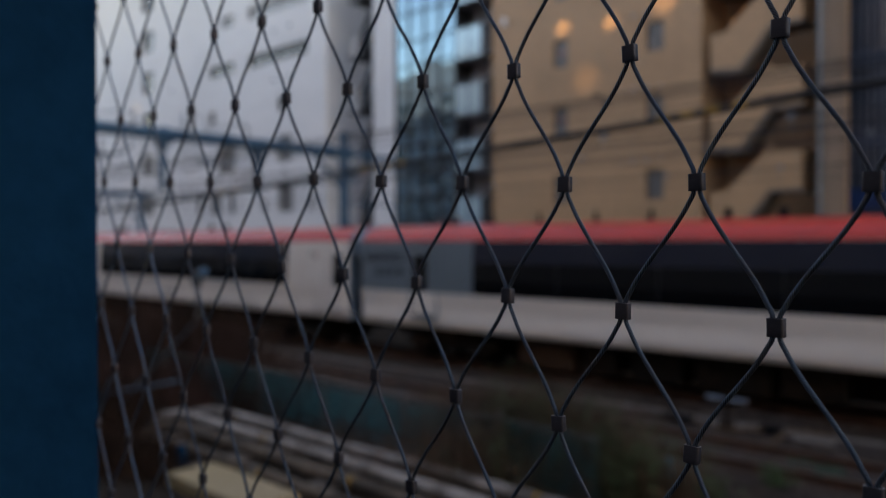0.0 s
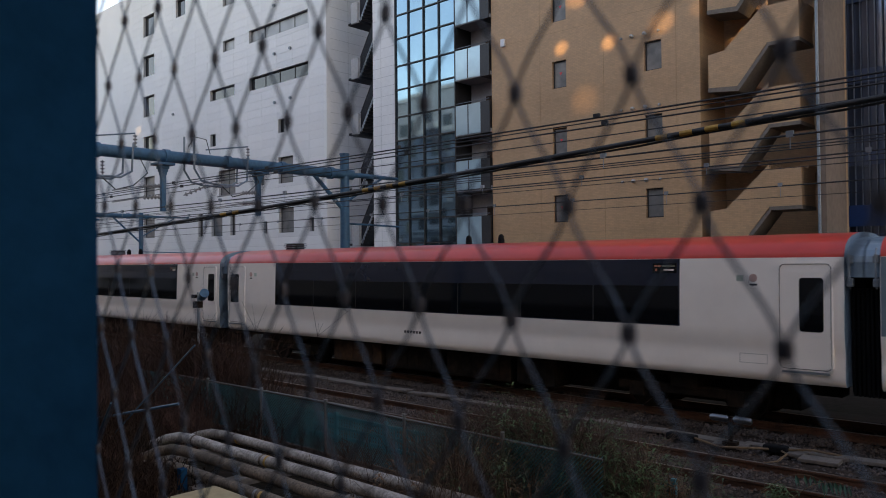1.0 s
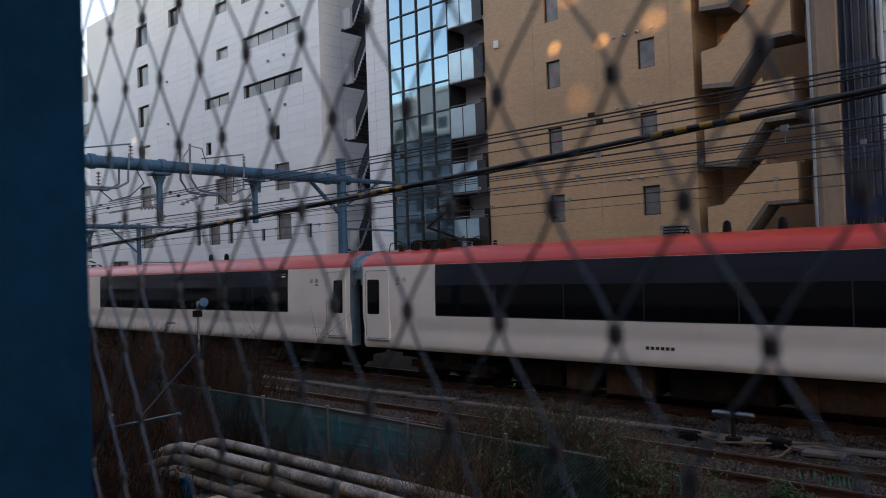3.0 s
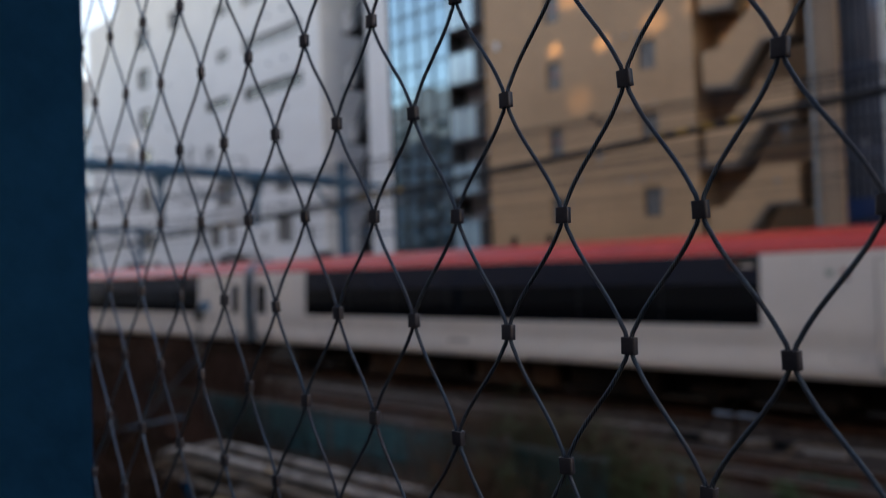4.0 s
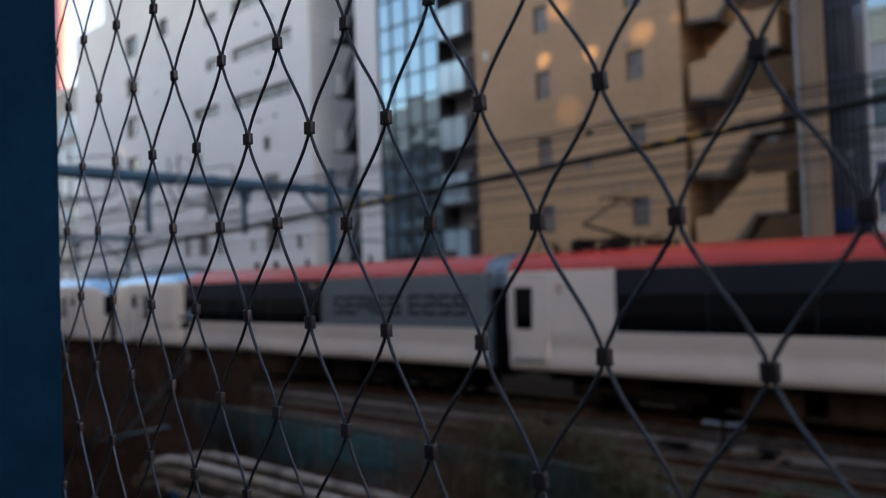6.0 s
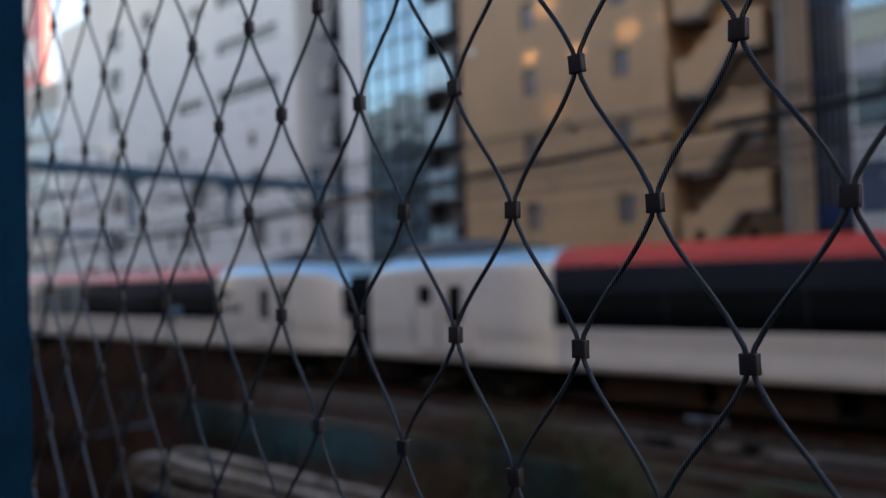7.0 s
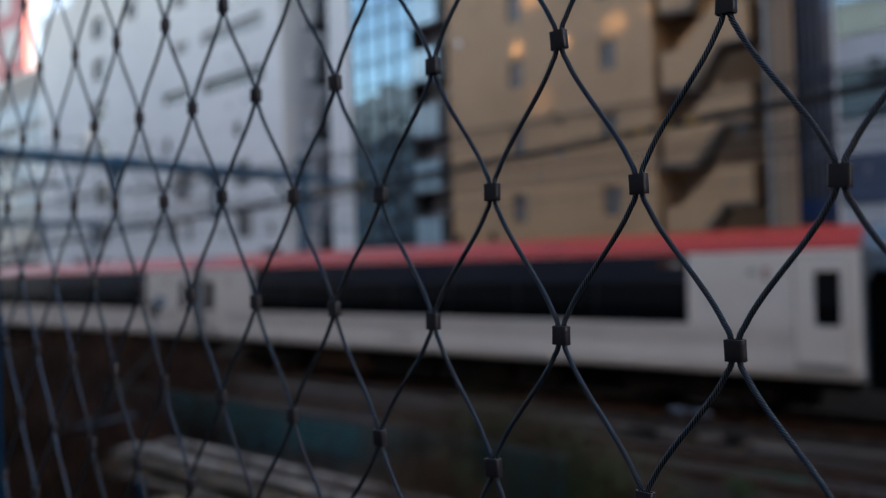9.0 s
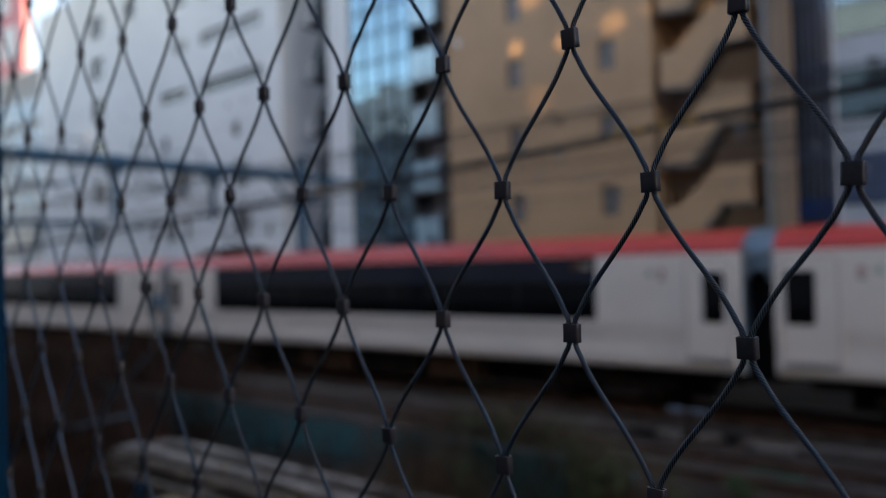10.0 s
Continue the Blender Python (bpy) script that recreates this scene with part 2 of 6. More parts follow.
def rail(y, z):
    bm = bmesh.new()
    prof = [(-0.065, 0), (0.065, 0), (0.065, 0.012), (0.012, 0.03), (0.012, 0.11), (0.034, 0.122), (0.034, 0.15), (0.028, 0.156), (-0.028, 0.156), (-0.034, 0.15), (-0.034, 0.122), (-0.012, 0.11), (-0.012, 0.03), (-0.065, 0.012)]
    a = [bm.verts.new((-150, y + p, z - 0.156 + q)) for p, q in prof]
    b = [bm.verts.new((40, y + p, z - 0.156 + q)) for p, q in prof]
    n = len(prof)
    for k in range(n):
        fc = bm.faces.new((a[k], a[(k + 1) % n], b[(k + 1) % n], b[k]))
        fc.material_index = 1 if k == 7 else 0
    bm.faces.new(a), bm.faces.new(b)
    tagged(part("rail", bm, [M_RAIL, M_RAILTOP]), "rusty steel rail with a polished running surface", "rail", "rails of the tracks")


for y in (11.03, 12.1, 15.17, 16.24):
    rail(y, 0.0 if y > 14 else -0.02)


def sleepers():
    me = None
    for track_y, z in ((11.565, -0.02), (15.705, 0.0)):
        for i in range(66):
            if me is None:
                bm = bmesh.new()
                box(bm, -0.12, 0.12, -1.0, 1.0, -0.16, 0.0, bevel=0.02)
                me = mesh_of("sleeper", bm, M_SLEEPER)
            ob = new("sleeper", me)
            ob.location = (-38 + i * 0.62, track_y, z - 0.158)
            tagged(ob, "worn concrete railway sleeper bedded in ballast", "sleeper", "sleepers under the rails")


sleepers()


# ---- the wire mesh before the camera ----
MESH0 = Vector((-0.09500, 0.27645, 3.19777))
STEP_A = Vector((-0.05990, 0.00105, 0.00333))
STEP_B = Vector((-0.00084, -0.00118, -0.05195))
I0, I1, J0, J1 = -7, 11, -15, 27
SLACK = {(0, 0): (0.7, 1.8), (0, 2): (-0.7, 1.2), (1.5, 1): (0, -1.0), (2, 0): (-0.2, -1.2), (3, 0): (-0.8, -0.6), (3.5, 1): (-0.6, 0.5), (4, 0): (0.2, 0.6), (4.5, 1): (0, 1.6), (2.5, 1): (0, -0.5), (3, 2): (0, 0.6), (0.5, 3): (-1.0, 1.6), (-0.5, 3): (-2.6, 3.0), (2.5, 3): (0.8, 0.3)}  # millimetres by which single knots sit off the grid


def node(i, j):
    p = MESH0 + i * STEP_A + j * STEP_B
    n = noise.noise_vector((i * 1.7 + 0.3, j * 1.3, 2.0))
    if (i, j) in SLACK or (0 <= i <= 4.5 and 0 <= j <= 3):
        a, b = SLACK.get((i, j), (0, 0))
        return p + STEP_A.normalized() * a * 0.001 - STEP_B.normalized() * b * 0.001
    return p + Vector((n.x, n.y * 0.5, n.z)) * 0.0006


def wire_mesh():
    base = thing("wire_rope_mesh", "black stainless wire rope mesh stretched along the walkway", "mesh fence")
    along = STEP_A.normalized()
    normal = along.cross(STEP_B).normalized()
    R = 0.00089
    for k in range(2 * I0, 2 * I1 + 2):
        # rope k swings between node columns k/2 and k/2 + 1/2
        bm = bmesh.new()
        rings, turn = [], 0.0
        lo, hi = k / 2, k / 2 + 0.5
        pts = []
        for j in range(J0, J1):
            ia = lo if (j % 2 == 0) == (k % 2 == 0) else hi
            ib = hi if ia == lo else lo
            fine = -4 <= j <= 6 and -5 <= k <= 14
            a, b = node(ia, j), node(ib, j + 1)
            # ropes lie side by side in the ferrules
            oa = along * (0.00118 if ia == lo else -0.00118)
            ob = along * (0.00118 if ib == lo else -0.00118)
            n = 72 if fine else 9
            for s in range(n):
                u = s / n
                w = min(max((u - 0.055) / 0.89, 0), 1)
                sm = w * w * (3 - 2 * w)
                q = 0.5 * sm + 0.5 * w
                e = min(1, w / 0.10, (1 - w) / 0.10)
                q = sm + (q - sm) * e
                p = a + (b - a) * u
                flat = (a + oa) + ((b + ob) - (a + oa)) * q
                p = Vector((flat.x, flat.y, p.z)) + Vector((0, 0, (q - u) * (b - a).z * 0.0))
                pts.append((p, fine))
        sides = 24 if -5 <= k <= 14 else 8
        prev = None
        for n, (p, fine) in enumerate(pts):
            d = (pts[min(n + 1, len(pts) - 1)][0] - pts[max(n - 1, 0)][0]).normalized()
            x = d.cross(normal).normalized()
            y = x.cross(d)
            if n:
                turn += (p - pts[n - 1][0]).length / 0.0078 * 2 * math.pi
            ring = []
            for s in range(sides):
                ang = 2 * math.pi * s / sides
                r = R * (1.08, 0.99, 0.55, 0.99)[s % 4] if fine else R * 0.95
                ang2 = ang + (turn if fine else 0)
                ring.append(bm.verts.new(p + r * (math.cos(ang2) * x + math.sin(ang2) * y)))
            if prev:
                for s in range(sides):
                    f = bm.faces.new((prev[s], prev[(s + 1) % sides], ring[(s + 1) % sides], ring[s]))
                    # groove faces are coloured dark to deepen the shade between strands
                    if fine and s % 4 in (1, 2):
                        f.material_index = 1
            prev = ring
        me = bpy.data.meshes.new("wire_rope")
        bm.to_mesh(me)
        bm.free()
        me.materials.append(M_WIRE)
        me.materials.append(M_GROOVESHADE)
        for pl in me.polygons:
            pl.use_smooth = True
        rope = new("wire_rope", me)
        rope.parent = base
    # ferrules: flattened sleeves pressed over two ropes
    bm = bmesh.new()
    w, t, h = 0.0031, 0.0018, 0.0033
    outline, bore = [], []
    for s in range(28):
        a = 2 * math.pi * s / 28
        c, si = math.cos(a), math.sin(a)
        x, y = math.copysign(abs(c) ** 0.32, c) * w, math.copysign(abs(si) ** 0.42, si) * t
        outline.append((x, y * (1 - 0.16 * max(0, 1 - abs(x) / (0.3 * w)))))
        bore.append((x * 0.80, y * 0.70))
    rows = []
    for z, f in ((-h, 0.955), (-h + 0.00025, 1), (-h * 0.4, 0.985), (h * 0.4, 0.985), (h - 0.00025, 1), (h, 0.955)):
        rows.append([bm.verts.new((x * f, y * f, z)) for x, y in outline])
    n = len(outline)
    for r, s in zip(rows, rows[1:]):
        for k in range(n):
            bm.faces.new((r[k], r[(k + 1) % n], s[(k + 1) % n], s[k]))
    # the sheared rim is bare metal round a sunk core
    for row, z in ((rows[0], -h), (rows[-1], h)):
        inner = [bm.verts.new((x, y, z)) for x, y in bore]
        deep = [bm.verts.new((x, y, z * 0.8)) for x, y in bore]
        for k in range(n):
            bm.faces.new((row[k], row[(k + 1) % n], inner[(k + 1) % n], inner[k])).material_index = 1
            bm.faces.new((inner[k], inner[(k + 1) % n], deep[(k + 1) % n], deep[k]))
        bm.faces.new(deep)
    me = mesh_of("ferrule", bm, [M_FERRULE, M_CUTEDGE], smooth=True)
    ang = math.degrees(math.atan2(along.y, along.x))
    rng = random.Random(4)
    far = bmesh.new()
    for j in range(J0, J1 + 1):
        for i in range(I0, I1 + 1):
            p = node(i + (0.5 if j % 2 else 0), j)
            m = Matrix.Translation(p) @ pose(0, 0, 0, rng.uniform(-4, 4), rng.uniform(-3, 3), ang + rng.uniform(-7, 7))
            if -7 <= j <= 9:
                ob = new("ferrule", me)
                ob.parent, ob.matrix_basis = base, m
            else:
                far.from_mesh(me)
                far.verts.ensure_lookup_table()
                bmesh.ops.transform(far, matrix=m, verts=far.verts[-len(me.vertices):])
    tagged(part("ferrules", far, [M_FERRULE, M_CUTEDGE], base), kind="stuff")


wire_mesh()


def fence_post():
    base = thing("fence_post", "dark blue painted steel post holding the wire mesh", "post")
    bm = bmesh.new()
    box(bm, -0.81, -0.667, 0.150, 0.281, 1.55, 4.6, bevel=0.004)
    part("column", bm, M_POST, base)
    bm = bmesh.new()
    box(bm, -0.86, -0.62, 0.10, 0.33, 1.55, 1.57)
    part("base_plate", bm, M_POST, base)


fence_post()


# ---- the train ----
SIDE = [(0.10, 0.92), (0.040, 0.985), (0.026, 1.08), (0.032, 1.24), (0.042, 1.36), (0.045, 1.44), (0.037, 1.52), (0.020, 1.62), (0.006, 1.74), (0.0, 1.84), (0.0007, 1.87), (0.012, 2.4), (0.03, 2.9), (0.0482, 3.12), (0.05, 3.16), (0.085, 3.26), (0.16, 3.37), (0.30, 3.46), (0.55, 3.545), (0.95, 3.60), (1.475, 3.62)]
WIDE = 2.95


def side_y(z):
    for (a, p), (b, q) in zip(SIDE, SIDE[1:]):
        if p <= z <= q:
            return a + (b - a) * (z - p) / (q - p)
    return SIDE[-1][0]


def section(x, shrink=0.0, rise=1.0):
    pts = [(y + shrink, z) for y, z in SIDE]
    pts += [(WIDE - y, z) for y, z in reversed(pts[:-1])]
    return [(x, y, z) for y, z in pts]


def car_shell(bm, x0, x1, xs=()):
    rows = [[bm.verts.new(p) for p in section(x)] for x in (x0, *xs, x1)]
    n = len(rows[0])
    for r, s in zip(rows, rows[1:]):
        for k in range(n - 1):
            f = bm.faces.new((r[k], r[k + 1], s[k + 1], s[k]))
            f.material_index = 1 if rows[0][k].co.z > 3.15 and rows[0][k + 1].co.z > 3.15 else 0
            f.smooth = True
        f = bm.faces.new((r[n - 1], r[0], s[0], s[n - 1]))
    for r in (rows[0], rows[-1]):
        end = bm.faces.new(r)
        end.material_index = 2
        for e in end.edges:
            e.smooth = False
    for e in bm.edges:
        if all(v.co.z < 0.93 for v in e.verts):
            e.smooth = False


def skin(bm, x0, x1, z0, z1, proud=0.004, thick=0.02, far=False):
    """A panel that follows the side of the car."""
    zs = sorted({z0, z1, *[z for _, z in SIDE if z0 < z < z1]})
    out = []
    for x in (x0, x1):
        out.append([(bm.verts.new((x, side_y(z) - proud, z)), bm.verts.new((x, side_y(z) + thick, z))) for z in zs])
    a, b = out
    for k in range(len(zs) - 1):
        bm.faces.new((a[k][0], b[k][0], b[k + 1][0], a[k + 1][0]))
        bm.faces.new((a[k][0], a[k][1], a[k + 1][1], a[k + 1][0]))
        bm.faces.new((b[k][0], b[k][1], b[k + 1][1], b[k + 1][0]))
    for k in (0, -1):
        bm.faces.new((a[k][0], b[k][0], b[k][1], a[k][1]))


def skinpart(name, x0, x1, z0, z1, m, parent, proud=0.004, label=""):
    bm = bmesh.new()
    skin(bm, x0, x1, z0, z1, proud)
    return part(name, bm, m, parent, label)


M_ENDSTEEL = mat("car_end_steel", (0.22, 0.33, 0.42), 0.4, metal=0.2, vary=0.12, grain=6, stain=1.4, tint=(0.10, 0.15, 0.2))
M_LED_R, M_LED_G, M_LED_W = glow("led_red", (1, 0.45, 0.35), 0.025), glow("led_green", (0.45, 0.6, 0.55), 0.025), glow("led_white", (0.8, 0.85, 1.0), 0.08)


def door_y(z):
    """Doors stay flat where the lower side of the car is hollowed."""
    return side_y(max(z, 1.84))


def round_loop(x0, x1, z0, z1, r, n=5):
    pts = []
    for cx, cz, a0 in ((x1 - r, z1 - r, 0), (x0 + r, z1 - r, 90), (x0 + r, z0 + r, 180), (x1 - r, z0 + r, 270)):
        for k in range(n + 1):
            a = radians(a0 + 90 * k / n)
            pts.append((cx + r * math.cos(a), cz + r * math.sin(a)))
        # points along the upright edges keep to the curved side
        if a0 in (90, 270):
            zs = [z for _, z in SIDE if z0 + r < z < z1 - r]
            pts += [(x0, z) for z in reversed(zs)] if a0 == 90 else [(x1, z) for z in zs]
    return pts


def round_plate(bm, x0, x1, z0, z1, r, proud):
    """A plate with round corners that follows the side of the car."""
    zs = sorted({z0, z1, z0 + r * 0.3, z0 + r, z1 - r * 0.3, z1 - r, *[z for _, z in SIDE if z0 < z < z1]})
    rows = []
    for z in zs:
        d = max(0, (z0 + r) - z, z - (z1 - r))
        inset = r - math.sqrt(max(0, r * r - d * d))
        y = door_y(z) - proud
        rows.append([bm.verts.new((x0 + inset, y + proud + 0.095, z)), bm.verts.new((x0 + inset, y, z)), bm.verts.new((x1 - inset, y, z)), bm.verts.new((x1 - inset, y + proud + 0.095, z))])
    for p, q in zip(rows, rows[1:]):
        for k in range(3):
            bm.faces.new((p[k], p[k + 1], q[k + 1], q[k]))
    bm.faces.new(rows[0]), bm.faces.new(rows[-1])


def round_ring(bm, x0, x1, z0, z1, r, w, proud):
    """A raised rim round a door."""
    out, inn = round_loop(x0, x1, z0, z1, r), round_loop(x0 + w, x1 - w, z0 + w, z1 - w, max(r - w, 0.01))
    if len(out) != len(inn):
        return
    rings = []
    for pts, pr in ((out, -0.09), (out, proud), (inn, proud), (inn, -0.004)):
        rings.append([bm.verts.new((x, door_y(z) - pr, z)) for x, z in pts])
    n = len(out)
    for a, b in zip(rings, rings[1:]):
        for k in range(n):
            bm.faces.new((a[k], a[(k + 1) % n], b[(k + 1) % n], b[k]))


def door(parent, x0, x1, m=None, win=(0.36, 0.84), low=1.85):
    bm = bmesh.new()
    round_plate(bm, x0 + 0.035, x1 - 0.035, 1.2, 3.035, 0.08, 0.006)
    d = part("door", bm, m or M_TRAINWHITE, parent)
    if m:
        boxpart("door_foot", (x0 + 0.037, x1 - 0.037, -0.0095, 0.02, 1.26, 1.838), M_TRAINWHITE, d)
    bm = bmesh.new()
    round_ring(bm, x0, x1, 1.16, 3.07, 0.11, 0.022, 0.022)
    part("door_rim", bm, M_TRAINWHITE if not m else M_TRAINGREY, d)
    bm = bmesh.new()
    round_ring(bm, x0 + 0.024, x1 - 0.024, 1.184, 3.046, 0.09, 0.010, 0.009)
    part("door_seal", bm, M_RUBBER, d, "black rubber door seal")
    w = x1 - x0
    bm = bmesh.new()
    round_plate(bm, x0 + w * win[0], x0 + w * win[1], low, 2.8, 0.05, 0.010)
    part("door_window", bm, M_TGLASS, d, "dark door window")
    boxpart("door_sill", (x0 + 0.06, x1 - 0.06, -0.02, 0.09, 1.115, 1.15), M_STEEL, d, "metal door step")
    return d


def bogie(parent, xc):
    bm = bmesh.new()
    for y in (0.50, 2.45):
        box(bm, xc - 1.5, xc + 1.5, y - 0.09, y + 0.09, 0.42, 0.62, bevel=0.03)
        for s in (-1.05, 1.05):
            box(bm, xc + s - 0.17, xc + s + 0.17, y - 0.13, y + 0.13, 0.30, 0.62, bevel=0.03)
        box(bm, xc - 0.3, xc + 0.3, y - 0.14, y + 0.14, 0.55, 0.92, bevel=0.05)
    box(bm, xc - 0.25, xc + 0.25, 0.6, 2.35, 0.5, 0.8)
    b = part("bogie", bm, M_DARK, parent, "dusty dark bogie frame")
    for s in (-1.05, 1.05):
        for y in (0.94, 2.01):
            bm = bmesh.new()
            prof = [(0.0, -0.07), (0.40, -0.07), (0.43, -0.065), (0.43, 0.04), (0.455, 0.055), (0.455, 0.07), (0.0, 0.07)]
            sg = -1 if y < 1.4 else 1
            rings = []
            for r, o in prof[1:-1]:
                rings.append([bm.verts.new((xc + s + r * math.cos(2 * math.pi * q / 28), y - sg * o * -1 if sg > 0 else y + o, 0.43 + r * math.sin(2 * math.pi * q / 28))) for q in range(28)])
            for a, c in zip(rings, rings[1:]):
                for q in range(28):
                    bm.faces.new((a[q], a[(q + 1) % 28], c[(q + 1) % 28], c[q]))
            bm.faces.new(rings[0]), bm.faces.new(rings[-1])
            part("wheel", bm, M_DARK, b)


def underframe(parent, x0, x1, seed):
    rng = random.Random(seed)
    bm = bmesh.new()
    box(bm, x0, x1, 0.3, 2.65, 0.86, 0.98)
    box(bm, x0 + 4.7, x1 - 4.7, 1.3, 2.3, 0.19, 0.861)
    box(bm, x0 + 0.9, x1 - 0.9, 1.15, 1.8, 0.24, 0.861)
    box(bm, x0 + 0.2, x1 - 0.2, 1.25, 1.7, 0.55, 0.862)
    for y in (0.62, 0.75, 2.5):
        tube(bm, [(x0 + 0.4, y, 0.8), (x1 - 0.4, y, 0.8)], 0.04, 6)
    part("underframe", bm, M_DARK, parent)
    x = x0 + 5.1
    while x < x1 - 6.2:
        w = rng.choice((0.7, 1.1, 1.5, 2.1))
        if x + w > x1 - 5.0:
            break
        h = rng.uniform(0.20, 0.28)
        bm = bmesh.new()
        box(bm, x, x + w, 0.48, 1.2, h, 0.858, bevel=0.02)
        m = M_BOXRUST if rng.random() < 0.6 else M_DARK
        eb = part("equipment_box", bm, m, parent, "rust-dusted underfloor equipment box")
        for s in range(int(w / 0.45)):
            boxpart("hatch", (x + 0.06 + s * 0.45, x + 0.40 + s * 0.45, 0.462, 0.479, h + 0.06, 0.80), m, eb)
        x += w + rng.uniform(0.12, 0.45)
    bogie(parent, x0 + 2.9)
    bogie(parent, x1 - 2.9)


def clutter(bm, c, half, seed):
    """Insulators, boxes, bars and looped cables crowded round a pantograph."""
    rng = random.Random(seed)
    for _ in range(int(half * 9)):
        x, y, h = c + rng.uniform(-half, half), rng.uniform(0.6, 2.3), rng.uniform(0.10, 0.24)
        for k in range(3):
            tube(bm, [(x, y, 3.55 + h * k / 3), (x, y, 3.55 + h * (k + 0.7) / 3)], [0.07, 0.04], 8)
    for _ in range(int(half * 5)):
        x, y, w = c + rng.uniform(-half, half), rng.uniform(0.6, 1.9), rng.uniform(0.06, 0.2)
        box(bm, x - w, x + w, y - 0.1, y + 0.1, 3.57, 3.66 + rng.uniform(0.0, 0.16), bevel=0.02)
    for _ in range(int(half * 6)):
        x, y, w, h = c + rng.uniform(-half, half), rng.uniform(0.6, 2.2), rng.uniform(0.12, 0.3), rng.uniform(0.12, 0.32)
        tube(bm, [(x - w, y, 3.56), (x - w * 0.7, y, 3.56 + h * 0.8), (x, y + 0.1, 3.56 + h), (x + w * 0.7, y + 0.15, 3.56 + h * 0.8), (x + w, y + 0.2, 3.56)], 0.016, 5)


def roof_gear(parent, x0, x1, kind):
    def vent(x, y, w, h):
        bm = bmesh.new()
        box(bm, x - w * 0.85, x + w * 0.85, y - 0.24, y + 0.24, 3.57, 3.62 + h, bevel=0.02)
        v = part("roof_vent", bm, M_DARK, parent, "grey louvred roof ventilator")
        for k in range(3):
            f = (0.95, 1.05, 1.15)[k]
            boxpart("louvre", (x - w * f, x + w * f, y - 0.26 * f, y + 0.26 * f, 3.60 + h * 0.36 * k, 3.60 + h * 0.36 * k + 0.028), M_TRAINGREY, v, bevel=0.008)
        boxpart("lid", (x - w * 1.1, x + w * 1.1, y - 0.28, y + 0.28, 3.622 + h, 3.65 + h), M_TRAINGREY, v, bevel=0.012)
        bm = bmesh.new()
        tube(bm, [(x + w * 1.1, y - 0.2, 3.58), (x + w * 1.5, y - 0.2, 3.66 + h * 0.4), (x + w * 1.8, y - 0.2, 3.57)], 0.018, 6)
        part("conduit", bm, M_RUBBER, v)
    vent(x0 + (9.2 if "pantograph" in kind else 2.6), 1.2, 0.22, 0.16)
    for x in (x0 + 10.3, x0 + 11.4):
        bm = bmesh.new()
        tube(bm, [(x, 1.2, 3.58), (x, 1.2, 3.72), (x, 1.2, 3.80), (x, 1.2, 3.84)], [0.09, 0.085, 0.07, 0.03], 10)
        part("roof_antenna", bm, M_RUBBER, parent, smooth=True)
    if "pantograph" in kind:
        c = x0 + 2.3
        bm = bmesh.new()
        clutter(bm, c - 0.1, 1.5, 21)
        for y in (0.75, 2.2):
            for x in (c - 0.5, c + 0.5):
                for s in range(4):
                    tube(bm, [(x, y, 3.58 + s * 0.06), (x, y, 3.62 + s * 0.06)], [0.07, 0.045], 8)
        tube(bm, [(c - 0.62, 0.75, 3.80), (c + 0.62, 0.75, 3.80)], 0.022, 6)
        tube(bm, [(c - 0.62, 2.2, 3.80), (c + 0.62, 2.2, 3.80)], 0.022, 6)
        for s in range(4):
            tube(bm, [(c - 0.3 + s * 0.4, 1.0, 3.6), (c - 0.3 + s * 0.4, 1.0, 3.74 + 0.05 * (s % 2)), (c - 0.12 + s * 0.3, 1.3, 3.84 + 0.04 * (s % 2))], [0.06, 0.045, 0.02], 8)
        box(bm, c + 0.1, c + 0.42, 1.1, 1.6, 3.6, 3.80, bevel=0.05)
        tube(bm, [(c + 0.5, 0.75, 3.83), (c + 0.5, 2.2, 3.83)], 0.03, 6)
        tube(bm, [(c - 0.5, 0.75, 3.83), (c - 0.5, 2.2, 3.83)], 0.03, 6)
        p = part("pantograph", bm, M_DARK, parent, "dark pantograph with raised arm on the roof")
        bm = bmesh.new()
        tube(bm, [(c + 0.45, 1.475, 3.84), (c - 0.75, 1.475, 4.22)], 0.038, 6)
        tube(bm, [(c - 0.75, 1.475, 4.22), (c + 0.25, 1.475, 4.72)], 0.025, 6)
        part("arm", bm, M_DARK, p)
        bm = bmesh.new()
        for s in (-0.13, 0.13):
            tube(bm, [(c + 0.25 + s, 0.75, 4.66), (c + 0.25 + s, 0.95, 4.74), (c + 0.25 + s, 2.0, 4.74), (c + 0.25 + s, 2.2, 4.66)], 0.02, 6)
        part("collector_head", bm, M_DARK, p)
    if kind == "folded pantograph":
        c = x0 + 17.0
        bm = bmesh.new()
        clutter(bm, c, 1.0, 22)
        for x in (c - 1.2, c - 0.6, c + 0.5, c + 1.3):
            for y in (0.8, 2.1):
                for s in range(3):
                    tube(bm, [(x, y, 3.57 + s * 0.06), (x, y, 3.61 + s * 0.06)], [0.075, 0.05], 8)
        for y in (0.8, 2.1):
            tube(bm, [(c - 1.2, y, 3.72), (c + 1.2, y, 3.74)], 0.022, 6)
        # folded arms, knee and collector lying over the frame
        tube(bm, [(c + 0.9, 1.45, 3.74), (c - 0.7, 1.45, 3.86), (c - 1.0, 1.45, 3.90)], 0.035, 6)
        tube(bm, [(c - 1.0, 1.45, 3.90), (c + 0.5, 1.45, 3.95)], 0.024, 6)
